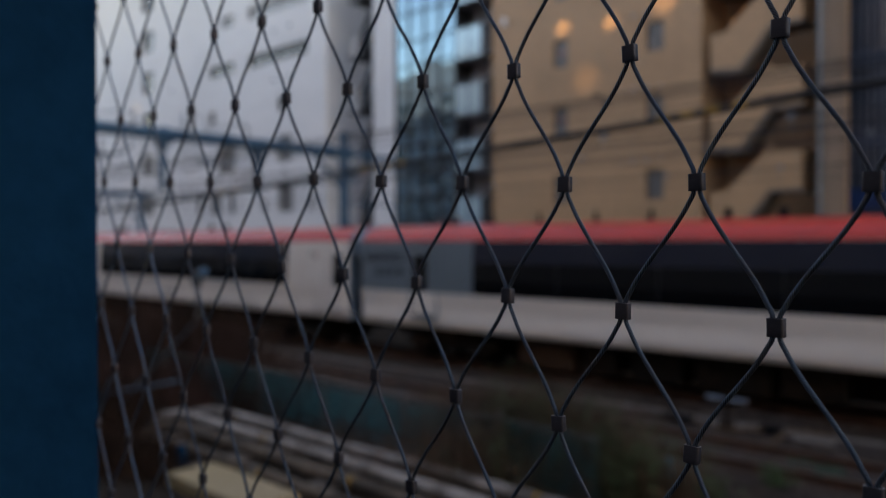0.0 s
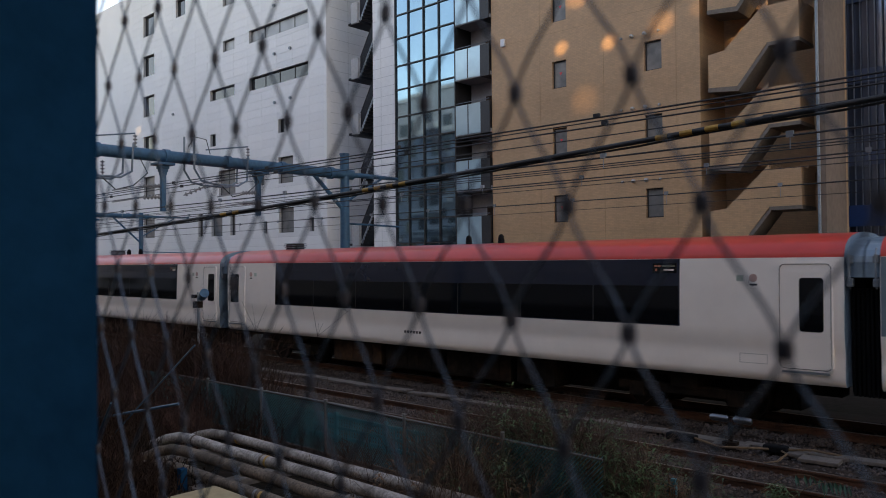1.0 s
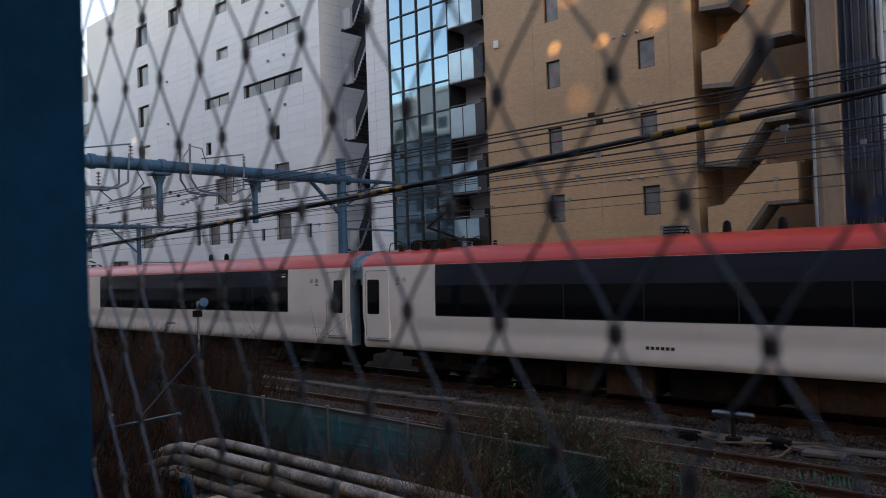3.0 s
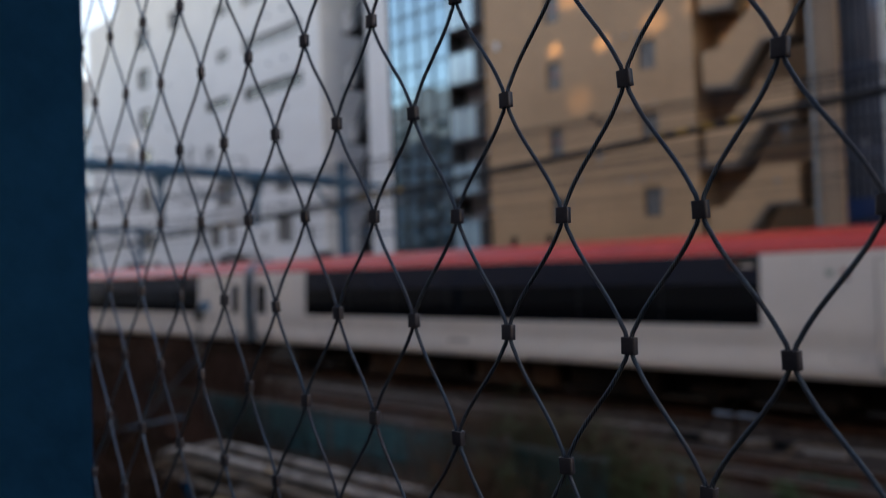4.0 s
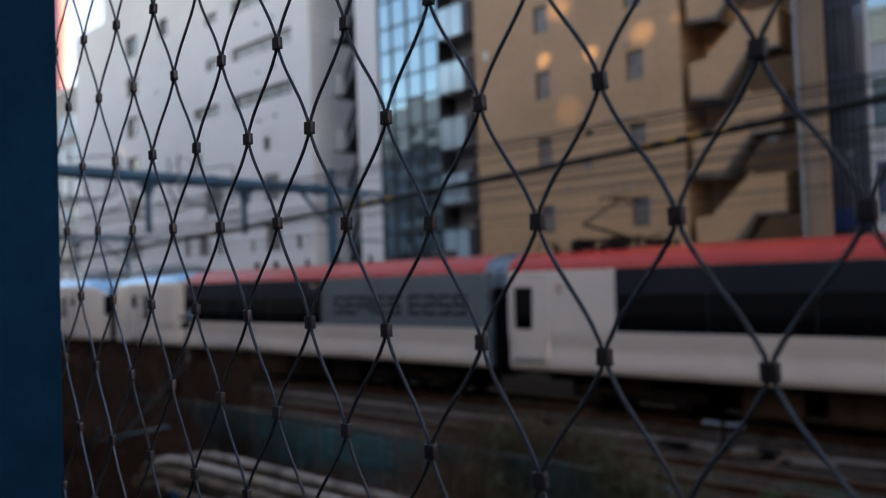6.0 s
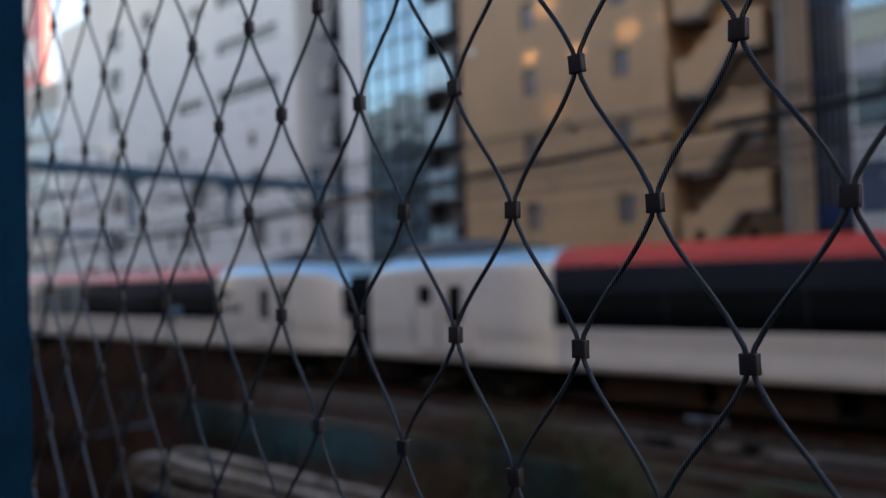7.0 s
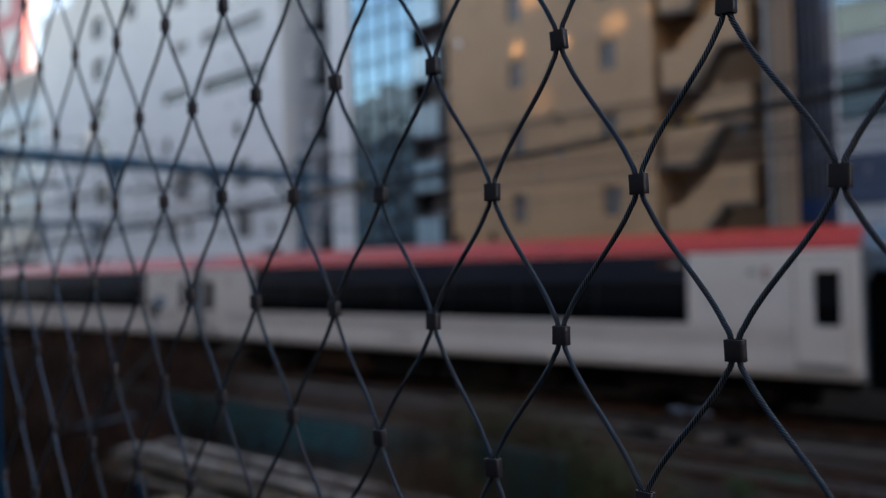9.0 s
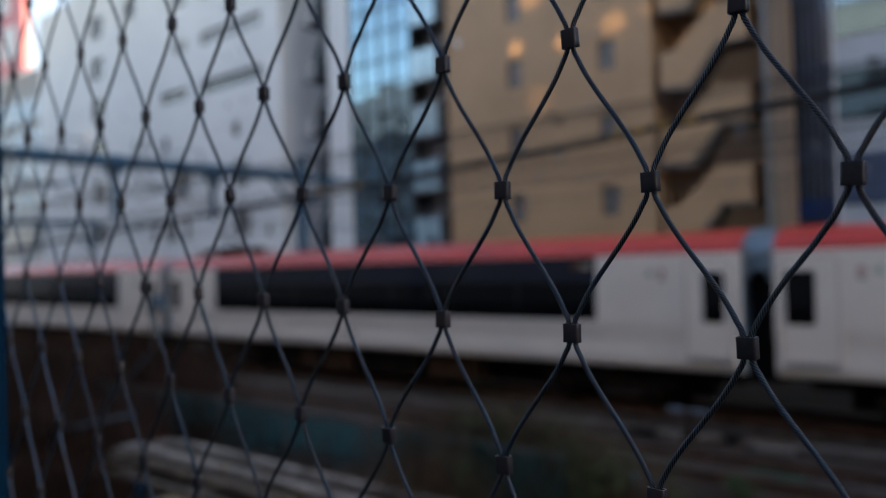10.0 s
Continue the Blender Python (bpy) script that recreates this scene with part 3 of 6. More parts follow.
        for x in (c + 0.38, c + 0.62):
            tube(bm, [(x, 0.7, 3.84), (x, 0.95, 3.96), (x, 1.95, 3.96), (x, 2.2, 3.84)], 0.022, 6)
        box(bm, c + 0.3, c + 0.75, 1.0, 1.6, 3.68, 3.84, bevel=0.05)
        part("folded_pantograph", bm, M_DARK, parent, "dark folded pantograph and gear on the roof")


def gangway(parent, x, sgn):
    """The joint at one end of a car: bellows, end plate, grab rail and hoses."""
    bm = bmesh.new()
    for s in range(4):
        a, b = sorted((x + sgn * (0.03 + s * 0.075), x + sgn * (0.03 + s * 0.075 + 0.05)))
        box(bm, a, b, 0.34, 2.61, 0.75, 2.62, bevel=0.02)
        a, b = sorted((x + sgn * 0.0, x + sgn * 0.33))
    box(bm, a, b, 0.42, 2.53, 0.8, 2.9)
    part("bellows", bm, M_RUBBER, parent, "black rubber gangway bellows")
    bm = bmesh.new()
    a, b = sorted((x - sgn * 0.02, x + sgn * 0.30))
    rows = []
    for xx in (a, b):
        rows.append([bm.verts.new((xx, 1.475 + (y - 1.475) * 0.93, z - 0.09)) for _, y, z in section(0) if z > 3.1 or (z > 2.55)])
    for k in range(len(rows[0]) - 1):
        bm.faces.new((rows[0][k], rows[0][k + 1], rows[1][k + 1], rows[1][k]))
    bm.faces.new(rows[0]), bm.faces.new(rows[1])
    part("end_hood", bm, M_ENDSTEEL, parent, "blue-grey roof hood over the joint")
    bm = bmesh.new()
    xx = x + sgn * 0.07
    tube(bm, [(xx, 0.12, 3.3), (xx, 0.05, 3.2), (xx, 0.06, 2.75), (xx, 0.12, 2.62)], 0.018, 6)
    for z in (2.72, 3.12):
        box(bm, xx - 0.05, xx + 0.05, 0.06, 0.2, z - 0.07, z + 0.07, bevel=0.02)
    part("cable_connector", bm, M_STEEL, parent)


def text_mesh(body, xr, zr, m, parent):
    """Lettering fitted between two x and two z, on the side of a car."""
    cu = bpy.data.curves.new("lettering", "FONT")
    cu.body, cu.size, cu.extrude, cu.offset = body, 1.0, 0.5, 0.012
    tmp = new("lettering", cu)
    me = bpy.data.meshes.new_from_object(tmp.evaluated_get(bpy.context.evaluated_depsgraph_get()))
    bpy.data.objects.remove(tmp)
    me.materials.clear()
    me.materials.append(m)
    xs, ys = [v.co.x for v in me.vertices], [v.co.y for v in me.vertices]
    for v in me.vertices:
        z = zr[0] + (v.co.y - min(ys)) / (max(ys) - min(ys)) * (zr[1] - zr[0])
        v.co = (xr[0] + (v.co.x - min(xs)) / (max(xs) - min(xs)) * (xr[1] - xr[0]), side_y(z) - 0.007 - 0.004 * v.co.z, z)
    # one part for each letter
    bm = bmesh.new()
    bm.from_mesh(me)
    left = set(bm.verts)
    groups = []
    while left:
        stack, seen = [left.pop()], []
        while stack:
            v = stack.pop()
            seen.append(v)
            for e in v.link_edges:
                o = e.other_vert(v)
                if o in left:
                    left.discard(o)
                    stack.append(o)
        groups.append([v.index for v in seen])
    bm.free()
    for ids in sorted(groups, key=min):
        new_id = {v: k for k, v in enumerate(sorted(ids))}
        piece = bpy.data.meshes.new("letter")
        piece.from_pydata([me.vertices[v].co for v in sorted(ids)], [], [[new_id[v] for v in p.vertices] for p in me.polygons if p.vertices[0] in new_id])
        piece.materials.append(m)
        new("letter", piece).parent = parent


def block_text(body, xr, zr, m, parent):
    """Wide square letters made of straight strokes, fitted between two x and two z on the side of a car."""
    (xa, xb), (za, zb) = xr, zr
    wide = {"I": 0.3, " ": 0.35}
    unit = (xb - xa) / (sum(wide.get(c, 1.0) for c in body) + 0.14 * (len(body) - 1))
    zm, t, th = (za + zb) / 2, 0.105, 0.095
    x = xa
    for c in body:
        w = wide.get(c, 1.0) * unit
        g = 0.02
        bars = {"t": (x, x + w, zb - th, zb), "m": (x, x + w, zm - th / 2, zm + th / 2), "b": (x, x + w, za, za + th),
                "ul": (x, x + t, zm + th / 2 + g, zb - th - g), "ur": (x + w - t, x + w, zm + th / 2 + g, zb - th - g),
                "ll": (x, x + t, za + th + g, zm - th / 2 - g), "lr": (x + w - t, x + w, za + th + g, zm - th / 2 - g),
                "i": (x + w / 2 - t / 2, x + w / 2 + t / 2, za, zb)}
        use = {"S": "t m b ul lr", "E": "t m b ul ll", "R": "t m ul ur ll lr", "I": "i", "2": "t m b ur ll", "5": "t m b ul lr", "9": "t m b ul ur lr"}.get(c, "").split()
        if use:
            bm = bmesh.new()
            for k in use:
                skin(bm, *bars[k], 0.0075, 0.004)
            part("letter", bm, m, parent)
        x += w + 0.14 * unit


def plates(parent, x, side):
    """Small marks beside a door."""
    skinpart("notice_plate", x, x + 0.13, 2.73, 2.84, M_PLATEG, parent, 0.006, "small green and white notice plate")
    bm = bmesh.new()
    y = side_y(2.79) - 0.004
    xc = x + side * 0.25 + 0.06
    v = [bm.verts.new((xc + 0.075 * math.cos(q / 20 * 2 * math.pi), y - 0.004, 2.79 + 0.075 * math.sin(q / 20 * 2 * math.pi))) for q in range(20)]
    w = [bm.verts.new((p.co.x, y + 0.012, p.co.z)) for p in v]
    bm.faces.new(v)
    for q in range(20):
        bm.faces.new((v[q], v[(q + 1) % 20], w[(q + 1) % 20], w[q]))
    part("round_sign", bm, M_PLATER, parent, "small round red and white sign")
    skinpart("notice_plate", xc - 0.06, xc + 0.07, 2.65, 2.685, M_WINFRAME, parent, 0.006)


M_PLATEG, M_PLATER = mat("plate_green", (0.50, 0.60, 0.52), 0.5), mat("plate_red", (0.66, 0.42, 0.38), 0.5)


M_SEAM = mat("dull_seam", (0.58, 0.55, 0.52), 0.5)
M_PANEJOINT = mat("grey_pane_joint", (0.045, 0.048, 0.055), 0.5)


def band(parent, x0, x1, sign="right", panes=7):
    b = skinpart("window_band", x0, x1, 1.84, 3.155, M_BAND, parent, 0.004, "navy band round the windows")
    step = (x1 - x0 - 0.04) / panes
    for i in range(panes):
        skinpart("window_pane", x0 + 0.02 + i * step + 0.012, x0 + 0.02 + (i + 1) * step - 0.012, 1.865, 2.62, M_TGLASS, b, 0.008)
        if i:
            x = x0 + 0.02 + i * step
            skinpart("pane_joint", x - 0.007, x + 0.007, 1.865, 2.62, M_PANEJOINT, b, 0.007)
    if sign:
        sx = x1 - 0.58 if sign == "right" else x0 + 0.06
        s = skinpart("display", sx, sx + 0.52, 2.88, 3.07, M_TGLASS, b, 0.007, "lit destination display")
        for a, c, z0, z1, m in ((0.04, 0.10, 3.0, 3.035, M_LED_R), (0.115, 0.18, 3.0, 3.035, M_LED_R), (0.21, 0.29, 3.0, 3.032, M_LED_G), (0.305, 0.37, 3.0, 3.032, M_LED_G), (0.385, 0.48, 3.0, 3.032, M_LED_G), (0.06, 0.10, 2.92, 2.965, M_LED_R), (0.24, 0.33, 2.925, 2.955, M_LED_W), (0.345, 0.46, 2.925, 2.955, M_LED_W)):
            skinpart("lit_bar", sx + a, sx + c, z0, z1, m, s, 0.010)


def number_bars(parent, x):
    for i in range(6):
        skinpart("number_bar", x + i * 0.11, x + i * 0.11 + 0.075, 1.27, 1.335, M_WINFRAME, parent, 0.004)


def coach(seed, kind):
    car = thing("train_car", "white express train car with red roof and dark window band", "train car", "cars of the express train")
    bm = bmesh.new()
    car_shell(bm, 0.35, 19.80)
    part("body", bm, [M_TRAINWHITE, M_TRAINRED, M_ENDSTEEL], car)
    band(car, 3.15, 16.82)
    door(car, 0.45, 1.43, win=(0.10, 0.60))
    door(car, 18.70, 19.62, win=(0.40, 0.84))
    plates(car, 17.95, 1)
    plates(car, 1.95, -1)
    number_bars(car, 9.0)
    bm = bmesh.new()
    for a, b, c, d in ((17.98, 18.5, 1.22, 1.235), (17.98, 18.5, 1.385, 1.4), (17.98, 17.995, 1.235, 1.385), (18.485, 18.5, 1.235, 1.385)):
        skin(bm, a, b, c, d, 0.005)
    part("service_hatch", bm, M_SEAM, car)
    underframe(car, 0.4, 19.6, seed)
    gangway(car, 0.35, -1)
    gangway(car, 19.80, 1)
    roof_gear(car, 0, 20, kind)
    return car


END = 20.82


def end_car(grey_door, sign):
    """An end car, its joint at x = 0 and its cab towards +x."""
    car = thing("end_car", "white end car with red roof, grey panel and rounded cab", "train car", "cars of the express train")
    g1, b1, nose, cab_door = (4.45, 14.3, 20.18, 20.40) if grey_door else (6.45, 14.25, 20.62, 20.62)
    bm = bmesh.new()
    car_shell(bm, 0.35, b1)
    part("body", bm, [M_TRAINWHITE, M_TRAINRED, M_ENDSTEEL], car)
    # cab: the section swells above the roof, then rounds off to the coupling front
    bm = bmesh.new()
    stations = [(b1, 1.0, 0.0, 0.0), (b1 + 1.2, 1.0, 0.0, 0.0), (b1 + 3.8, 1.0, 0.0, 0.0), (nose - 1.2, 0.985, 0.06, 0.0), (nose - 0.6, 0.95, 0.17, 0.0), (nose - 0.2, 0.87, 0.36, 0.0), (nose, 0.78, 0.62, 0.0)]
    rows = []
    for x, hs, inn, _ in stations:
        rows.append([bm.verts.new((x, (y - 1.475) * (1 - inn / 1.475) + 1.475, 0.92 + (z - 0.92) * hs)) for _, y, z in section(0)])
    n = len(rows[0])
    for r, s in zip(rows, rows[1:]):
        for k in range(n - 1):
            f = bm.faces.new((r[k], r[k + 1], s[k + 1], s[k]))
            f.smooth = True
            f.material_index = 1 if SIDE[min(k, n - 2 - k)][1] > 3.2 else 0
        bm.faces.new((r[n - 1], r[0], s[0], s[n - 1]))
    bm.faces.new(rows[0]), bm.faces.new(rows[-1])
    part("cab", bm, [M_TRAINWHITE, M_CABROOF], car, "white rounded cab")
    # raised dark canopy over the cab
    bm = bmesh.new()
    rows = []
    for x, top, w in ((b1 + 0.9, 3.60, 0.6), (b1 + 1.8, 3.82, 0.78), (b1 + 2.8, 3.96, 0.86), (b1 + 3.8, 3.98, 0.88), (nose - 1.4, 3.84, 0.86), (nose - 0.7, 3.50, 0.84), (nose - 0.25, 3.05, 0.80), (nose, 2.7, 0.74)):
        rows.append([bm.verts.new((x, 1.475 + w * math.copysign(abs(math.cos(q)) ** 0.6, math.cos(q)), 3.3 - max(0, 3.72 - top) * 0.9 + (top - 3.3 + max(0, 3.72 - top) * 0.9) * math.sin(q) ** 0.6)) for q in [math.pi * s / 12 for s in range(13)]])
    for r, s in zip(rows, rows[1:]):
        for k in range(12):
            f = bm.faces.new((r[k], r[k + 1], s[k + 1], s[k]))
            f.smooth = True
    arcs = {q: [r[q].co.copy() for r in rows] for q in (2, 4, 8, 10)}
    bm.faces.new(rows[0]), bm.faces.new(rows[-1])
    cano = part("canopy", bm, M_CANOPY, car, "dark glossy cab canopy and windscreen")
    for q in (2, 4, 8, 10):
        bm = bmesh.new()
        tube(bm, [r + Vector((0, 0, 0.005)) for r in arcs[q]], 0.035, 6)
        part("canopy_rim", bm, M_STEEL, cano, "pale metal rim")
    skinpart("grey_panel", 0.36, g1, 1.84, 3.155, M_TRAINGREY, car, 0.004, "grey painted panel with dark lettering")
    band(car, g1, b1, sign, 4 if grey_door else 3)
    if grey_door:
        door(car, 2.3, 3.27, M_TRAINGREY, (0.12, 0.62))
        text_mesh("SERIES", (0.50, 2.02), (2.61, 2.85), M_BAND, car)
        text_mesh("E259", (0.97, 2.02), (2.22, 2.46), M_BAND, car)
    door(car, cab_door - 4.15, cab_door - 3.05, win=(0.36, 0.76))
    door(car, cab_door - 2.95, cab_door - 2.25, win=(0.25, 0.86), low=2.33)
    for x in (cab_door - 3.02, cab_door - 2.18):
        bm = bmesh.new()
        tube(bm, [(x, -0.05, 1.35), (x, -0.05, 2.2)], 0.02, 6)
        part("grab_rail", bm, M_STEEL, car)
    if grey_door:
        # swept arrow mark above three plain blocks
        bm = bmesh.new()
        for a, c, w in ((0.22, 0.55, 0.21), (0.50, 0.95, 0.06)):
            for s in (-1, 1):
                tri = [(b1 + a, 2.62 + s * w), (b1 + a + 0.06, 2.62), (b1 + c + 0.25, 2.62)]
                f = [bm.verts.new((x, side_y(z) - 0.008, z)) for x, z in tri]
                g = [bm.verts.new((x, side_y(z) + 0.01, z)) for x, z in tri]
                bm.faces.new(f), bm.faces.new(g)
                for k in range(3):
                    bm.faces.new((f[k], f[(k + 1) % 3], g[(k + 1) % 3], g[k]))
        part("emblem", bm, M_WINFRAME, car, "dark swept arrow mark")
        for a in (0.24, 0.68, 1.04):
            skinpart("emblem_block", b1 + a, b1 + a + 0.28, 2.07, 2.30, M_PANEJOINT, car, 0.006)
    bm = bmesh.new()
    box(bm, nose - 1.4, nose + 0.25, 0.55, 2.4, 0.22, 0.93, bevel=0.12)
    part("snow_plough", bm, M_DARK, car, "dark front skirt")
    bm = bmesh.new()
    box(bm, nose, nose + 0.42, 1.25, 1.7, 0.7, 1.05, bevel=0.05)
    box(bm, nose - 0.25, nose + 0.36, 0.62, 2.33, 0.95, 3.12, bevel=0.1)
    box(bm, nose - 0.55, nose + 0.34, 0.42, 2.53, 1.95, 2.85, bevel=0.14)
    part("coupling_front", bm, M_RUBBER, car, "black gangway front and coupler")
    bm = bmesh.new()
    for y in (0.75, 2.2):
        box(bm, nose - 0.18, nose + 0.012, y - 0.13, y + 0.13, 2.05, 2.25, bevel=0.03)
    part("headlight", bm, M_TGLASS, car)
    underframe(car, 0.4, nose - 1.2, 77 if grey_door else 78)
    gangway(car, 0.35, -1)
    roof_gear(car, 0, b1, "plain")
    for x in (4.1, 5.6, 7.2, 8.6):
        bm = bmesh.new()
        tube(bm, [(x, 1.2, 3.58), (x, 1.2, 3.66), (x, 1.2, 3.68), (x, 1.2, 3.86)], [0.09, 0.08, 0.05, 0.03], 10)
        part("roof_antenna", bm, M_RUBBER, car, smooth=True)
    if not grey_door:
        # the trailing end car: its cab points to -x
        for o in car.children_recursive:
            o.data.transform(Matrix.Scale(-1, 4, (1, 0, 0)))
            o.data.flip_normals()
        block_text("SERIES E259", (-5.90, -0.90), (2.14, 2.66), M_BAND, car)
    return car


# silver roof, with the blue of the reflected sky put into its colour
M_CABROOF = mat("sky_tinted_cab_roof", (0.30, 0.62, 0.86), 0.28, metal=0.6, vary=0.03)
M_CANOPY = mat("cab_canopy", (0.02, 0.022, 0.028), 0.1, vary=0.1)
GAP_A = (52.9737, 15.4891, 0.290436, -0.0186658, -0.000189842, 0.000556719)


def gap_at(t):
    """Where the first joint of the train stands at t seconds."""
    return sum(c * (t - 5) ** i for i, c in enumerate(GAP_A))


KINDS = ("plain", "pantograph", "plain", "folded pantograph")
CARS = [(end_car(True, "right"), 0.0)]
mid = [coach(i, k) for i, k in enumerate(KINDS)]
for i in range(4):
    CARS.append((mid[i], -20.0 * (i + 1)))
rear = end_car(False, "left")
CARS.append((rear, -80.0))
second = -80.0 - 2 * END
CARS.append((copy_thing(CARS[0][0], Matrix()), second))
for i in range(2):
    CARS.append((copy_thing(mid[i], Matrix()), second - 20.0 * (i + 1)))
CARS.append((copy_thing(mid[2], Matrix()), second - 60.0))


def motions():
    for car, dx in CARS:
        rows = []
        for k in range(21):
            x = gap_at(k / 2) + dx
            rows.append((k / 2, pose(x, 14.23, 0)))
        walk(car, rows)
    rows = []
    for t, d in FOCUS:
        row = [p for p in PATH if p[0] <= t][-1]
        rows.append((t, Matrix.Translation(Vector(row[1:4]) + d * FORWARD)))
    walk(focus_mark, rows)


# ---- houses beyond the train ----
M_SIGN = mat("red_sign", (0.7, 0.06, 0.07), 0.5, vary=0.05)
M_FROST = mat("frosted_pane", (0.125, 0.128, 0.13), 0.3, vary=0.2, grain=2.5, stain=1.3, tint=(0.20, 0.19, 0.18))
M_FROSTPALE = mat("pale_pane", (0.36, 0.37, 0.375), 0.25, vary=0.15, grain=2, stain=1.0, tint=(0.22, 0.23, 0.245))
# darker grey-brown for the undersides of landings and flights
M_SOFFIT = mat("dark_soffit", (0.17, 0.14, 0.12), 0.85, vary=0.15)
def white_house():
    h = thing("white_house", "tall white panelled office house with small dark windows", "building")
    x0, x1, y = -70.6, -40.33, 32.0
    wins = []
    for r in range(7):
        wins.append((-66.5, -64.42, 23.55 - 3.6 * (r - 0), 25.4 - 3.6 * (r - 0), 1, 1))
    for z in (16.03, 19.6, 23.15, 26.7):
        wins += [(-49.52, -42.33, z, z + 0.97, 4, 1), (-55.1 if z < 17 else -53.18, -51.52, z + 0.05, z + 0.92, 2 if z < 17 else 1, 1)]
    wins += [(-60.6, -58.98, 24.0, 25.5, 1, 1), (-60.6, -58.98, 27.6, 29.1, 1, 1)]
    wins += [(-45.86, -45.1, 12.45, 13.45, 1, 0), (-55.1, -54.28, 12.47, 13.46, 1, 0)]
    wins += [(-45.87, -44.1, 8.85, 10.72, 1, 1), (-45.82, -44.05, 5.34, 7.12, 1, 1), (-53.85, -51.46, 8.45, 10.45, 2, 1), (-48.3, -47.6, 8.9, 10.4, 1, 1)]
    wins += [(-54.99, -53.34, 5.36, 7.14, 1, 1), (-57.0, -56.24, 5.4, 7.26, 1, 1), (-52.22, -51.49, 5.36, 6.9, 1, 1), (-42.25, -41.75, 5.33, 6.28, 1, 1), (-47.73, -47.26, 5.36, 6.24, 1, 1)]
    holes = [w[:4] for w in wins]
    bm = bmesh.new()
    cut_wall(bm, x0, x1 - 0.301, -0.3, 44.0, y + 0.03, y + 0.35, holes)
    wall = part("wall", bm, M_JOINT, h)
    for a, b, c, d, n, s in wins:
        window(wall, a, b, c, d, y + 0.22, n, 0.06, M_FROSTPALE if (d - c < 1.0 and b - a > 1.2 and c > 19) else M_FROST if c < 11 else M_GLASS, sill=False)
    bm = bmesh.new()
    cut_wall(bm, y + 0.031, 46.0, -0.3, 44.0, x1 - 0.3, x1 - 0.03, [], side="y")
    sw = part("side_wall", bm, M_WHITEWALL, h)
    bm = bmesh.new()
    for k in range(48):
        z = -0.3 + k * 0.593 * 1.2
        box(bm, x1 - 0.0302, x1 - 0.027, y + 0.36, 45.9, z, z + 0.02)
    for k in range(7):
        box(bm, x1 - 0.0303, x1 - 0.0272, y + 1.9 + k * 1.9, y + 1.92 + k * 1.9, -0.3, 44)
    part("panel_joint", bm, M_JOINT, sw)
    boxpart("core", (x0 + 0.3, x1 - 0.31, y + 1.2, 46, -0.3, 43.8), M_GREYWALL, h)
    bm = bmesh.new()
    box(bm, x0 - 0.05, x1 + 0.05, y - 0.05, 46, 44.0, 44.3)
    part("roof", bm, M_GREYWALL, h)
    # set-back wing
    bm = bmesh.new()
    cut_wall(bm, -78.5, x0 - 0.004, -0.3, 28.4, y + 0.6, 46, [])
    part("wing", bm, M_WHITEWALL, h)
    # cladding panels
    ph, pw = 0.593, 1.81
    rng = random.Random(2)
    near, rest = [], bmesh.new()
    cache = {}
    nz, nx = int(44.3 / ph), int((x1 - x0) / pw)
    pw = (x1 - x0) / nx
    count = 0
    for r in range(nz + 1):
        for c in range(nx):
            a, b = x0 + c * pw + 0.006, x0 + (c + 1) * pw - 0.006
            e, f = -0.3 + r * ph + 0.006, min(-0.3 + (r + 1) * ph - 0.006, 44.0)
            rects = [(a, b, e, f)]
            for hx0, hx1, hz0, hz1 in holes:
                out = []
                for (p, q, s, t) in rects:
                    if q <= hx0 or p >= hx1 or t <= hz0 or s >= hz1:
                        out.append((p, q, s, t))
                        continue
                    if p < hx0: out.append((p, hx0, s, t))
                    if q > hx1: out.append((hx1, q, s, t))
                    m0, m1 = max(p, hx0), min(q, hx1)
                    if s < hz0: out.append((m0, m1, s, hz0))
                    if t > hz1: out.append((m0, m1, hz1, t))
                rects = out
            whole = len(rects) == 1 and rects[0] == (a, b, e, f)
            for p, q, s, t in rects:
                if q - p < 0.02 or t - s < 0.02:
                    continue
                if whole and c >= nx - 7 and 6 < r < 46 and count < 290:
                    key = (round(q - p, 3), round(t - s, 3))
                    if key not in cache:
                        bm = bmesh.new()
                        box(bm, 0, q - p, 0, 0.029, 0, t - s)
                        cache[key] = mesh_of("wall_panel", bm, M_WHITEWALL)
                    ob = new("wall_panel", cache[key])
                    ob.parent, ob.location = wall, (p, y + rng.uniform(-0.002, 0.002), s)
                    count += 1
                else:
                    o = rng.uniform(-0.002, 0.002)
                    box(rest, p, q, y + o, y + 0.0295, s, t)
    tagged(part("cladding", rest, M_WHITEWALL, wall), kind="stuff")
    for x, z in ((-46.2, 18.2), (-44.3, 18.25), (-46.2, 14.7), (-44.3, 14.75), (-46.2, 21.7), (-44.3, 21.75), (-61.0, 19.5), (-61.0, 15.9)):
        bm = bmesh.new()
        tube(bm, [(x, y + 0.02, z), (x, y - 0.14, z)], 0.11, 12)
        part("vent_cap", bm, M_STEEL, wall)
    return h


white_house()


M_DPANEL = mat("dark_rail_panel", (0.022, 0.025, 0.032), 0.7, vary=0.15, spec=0.15)


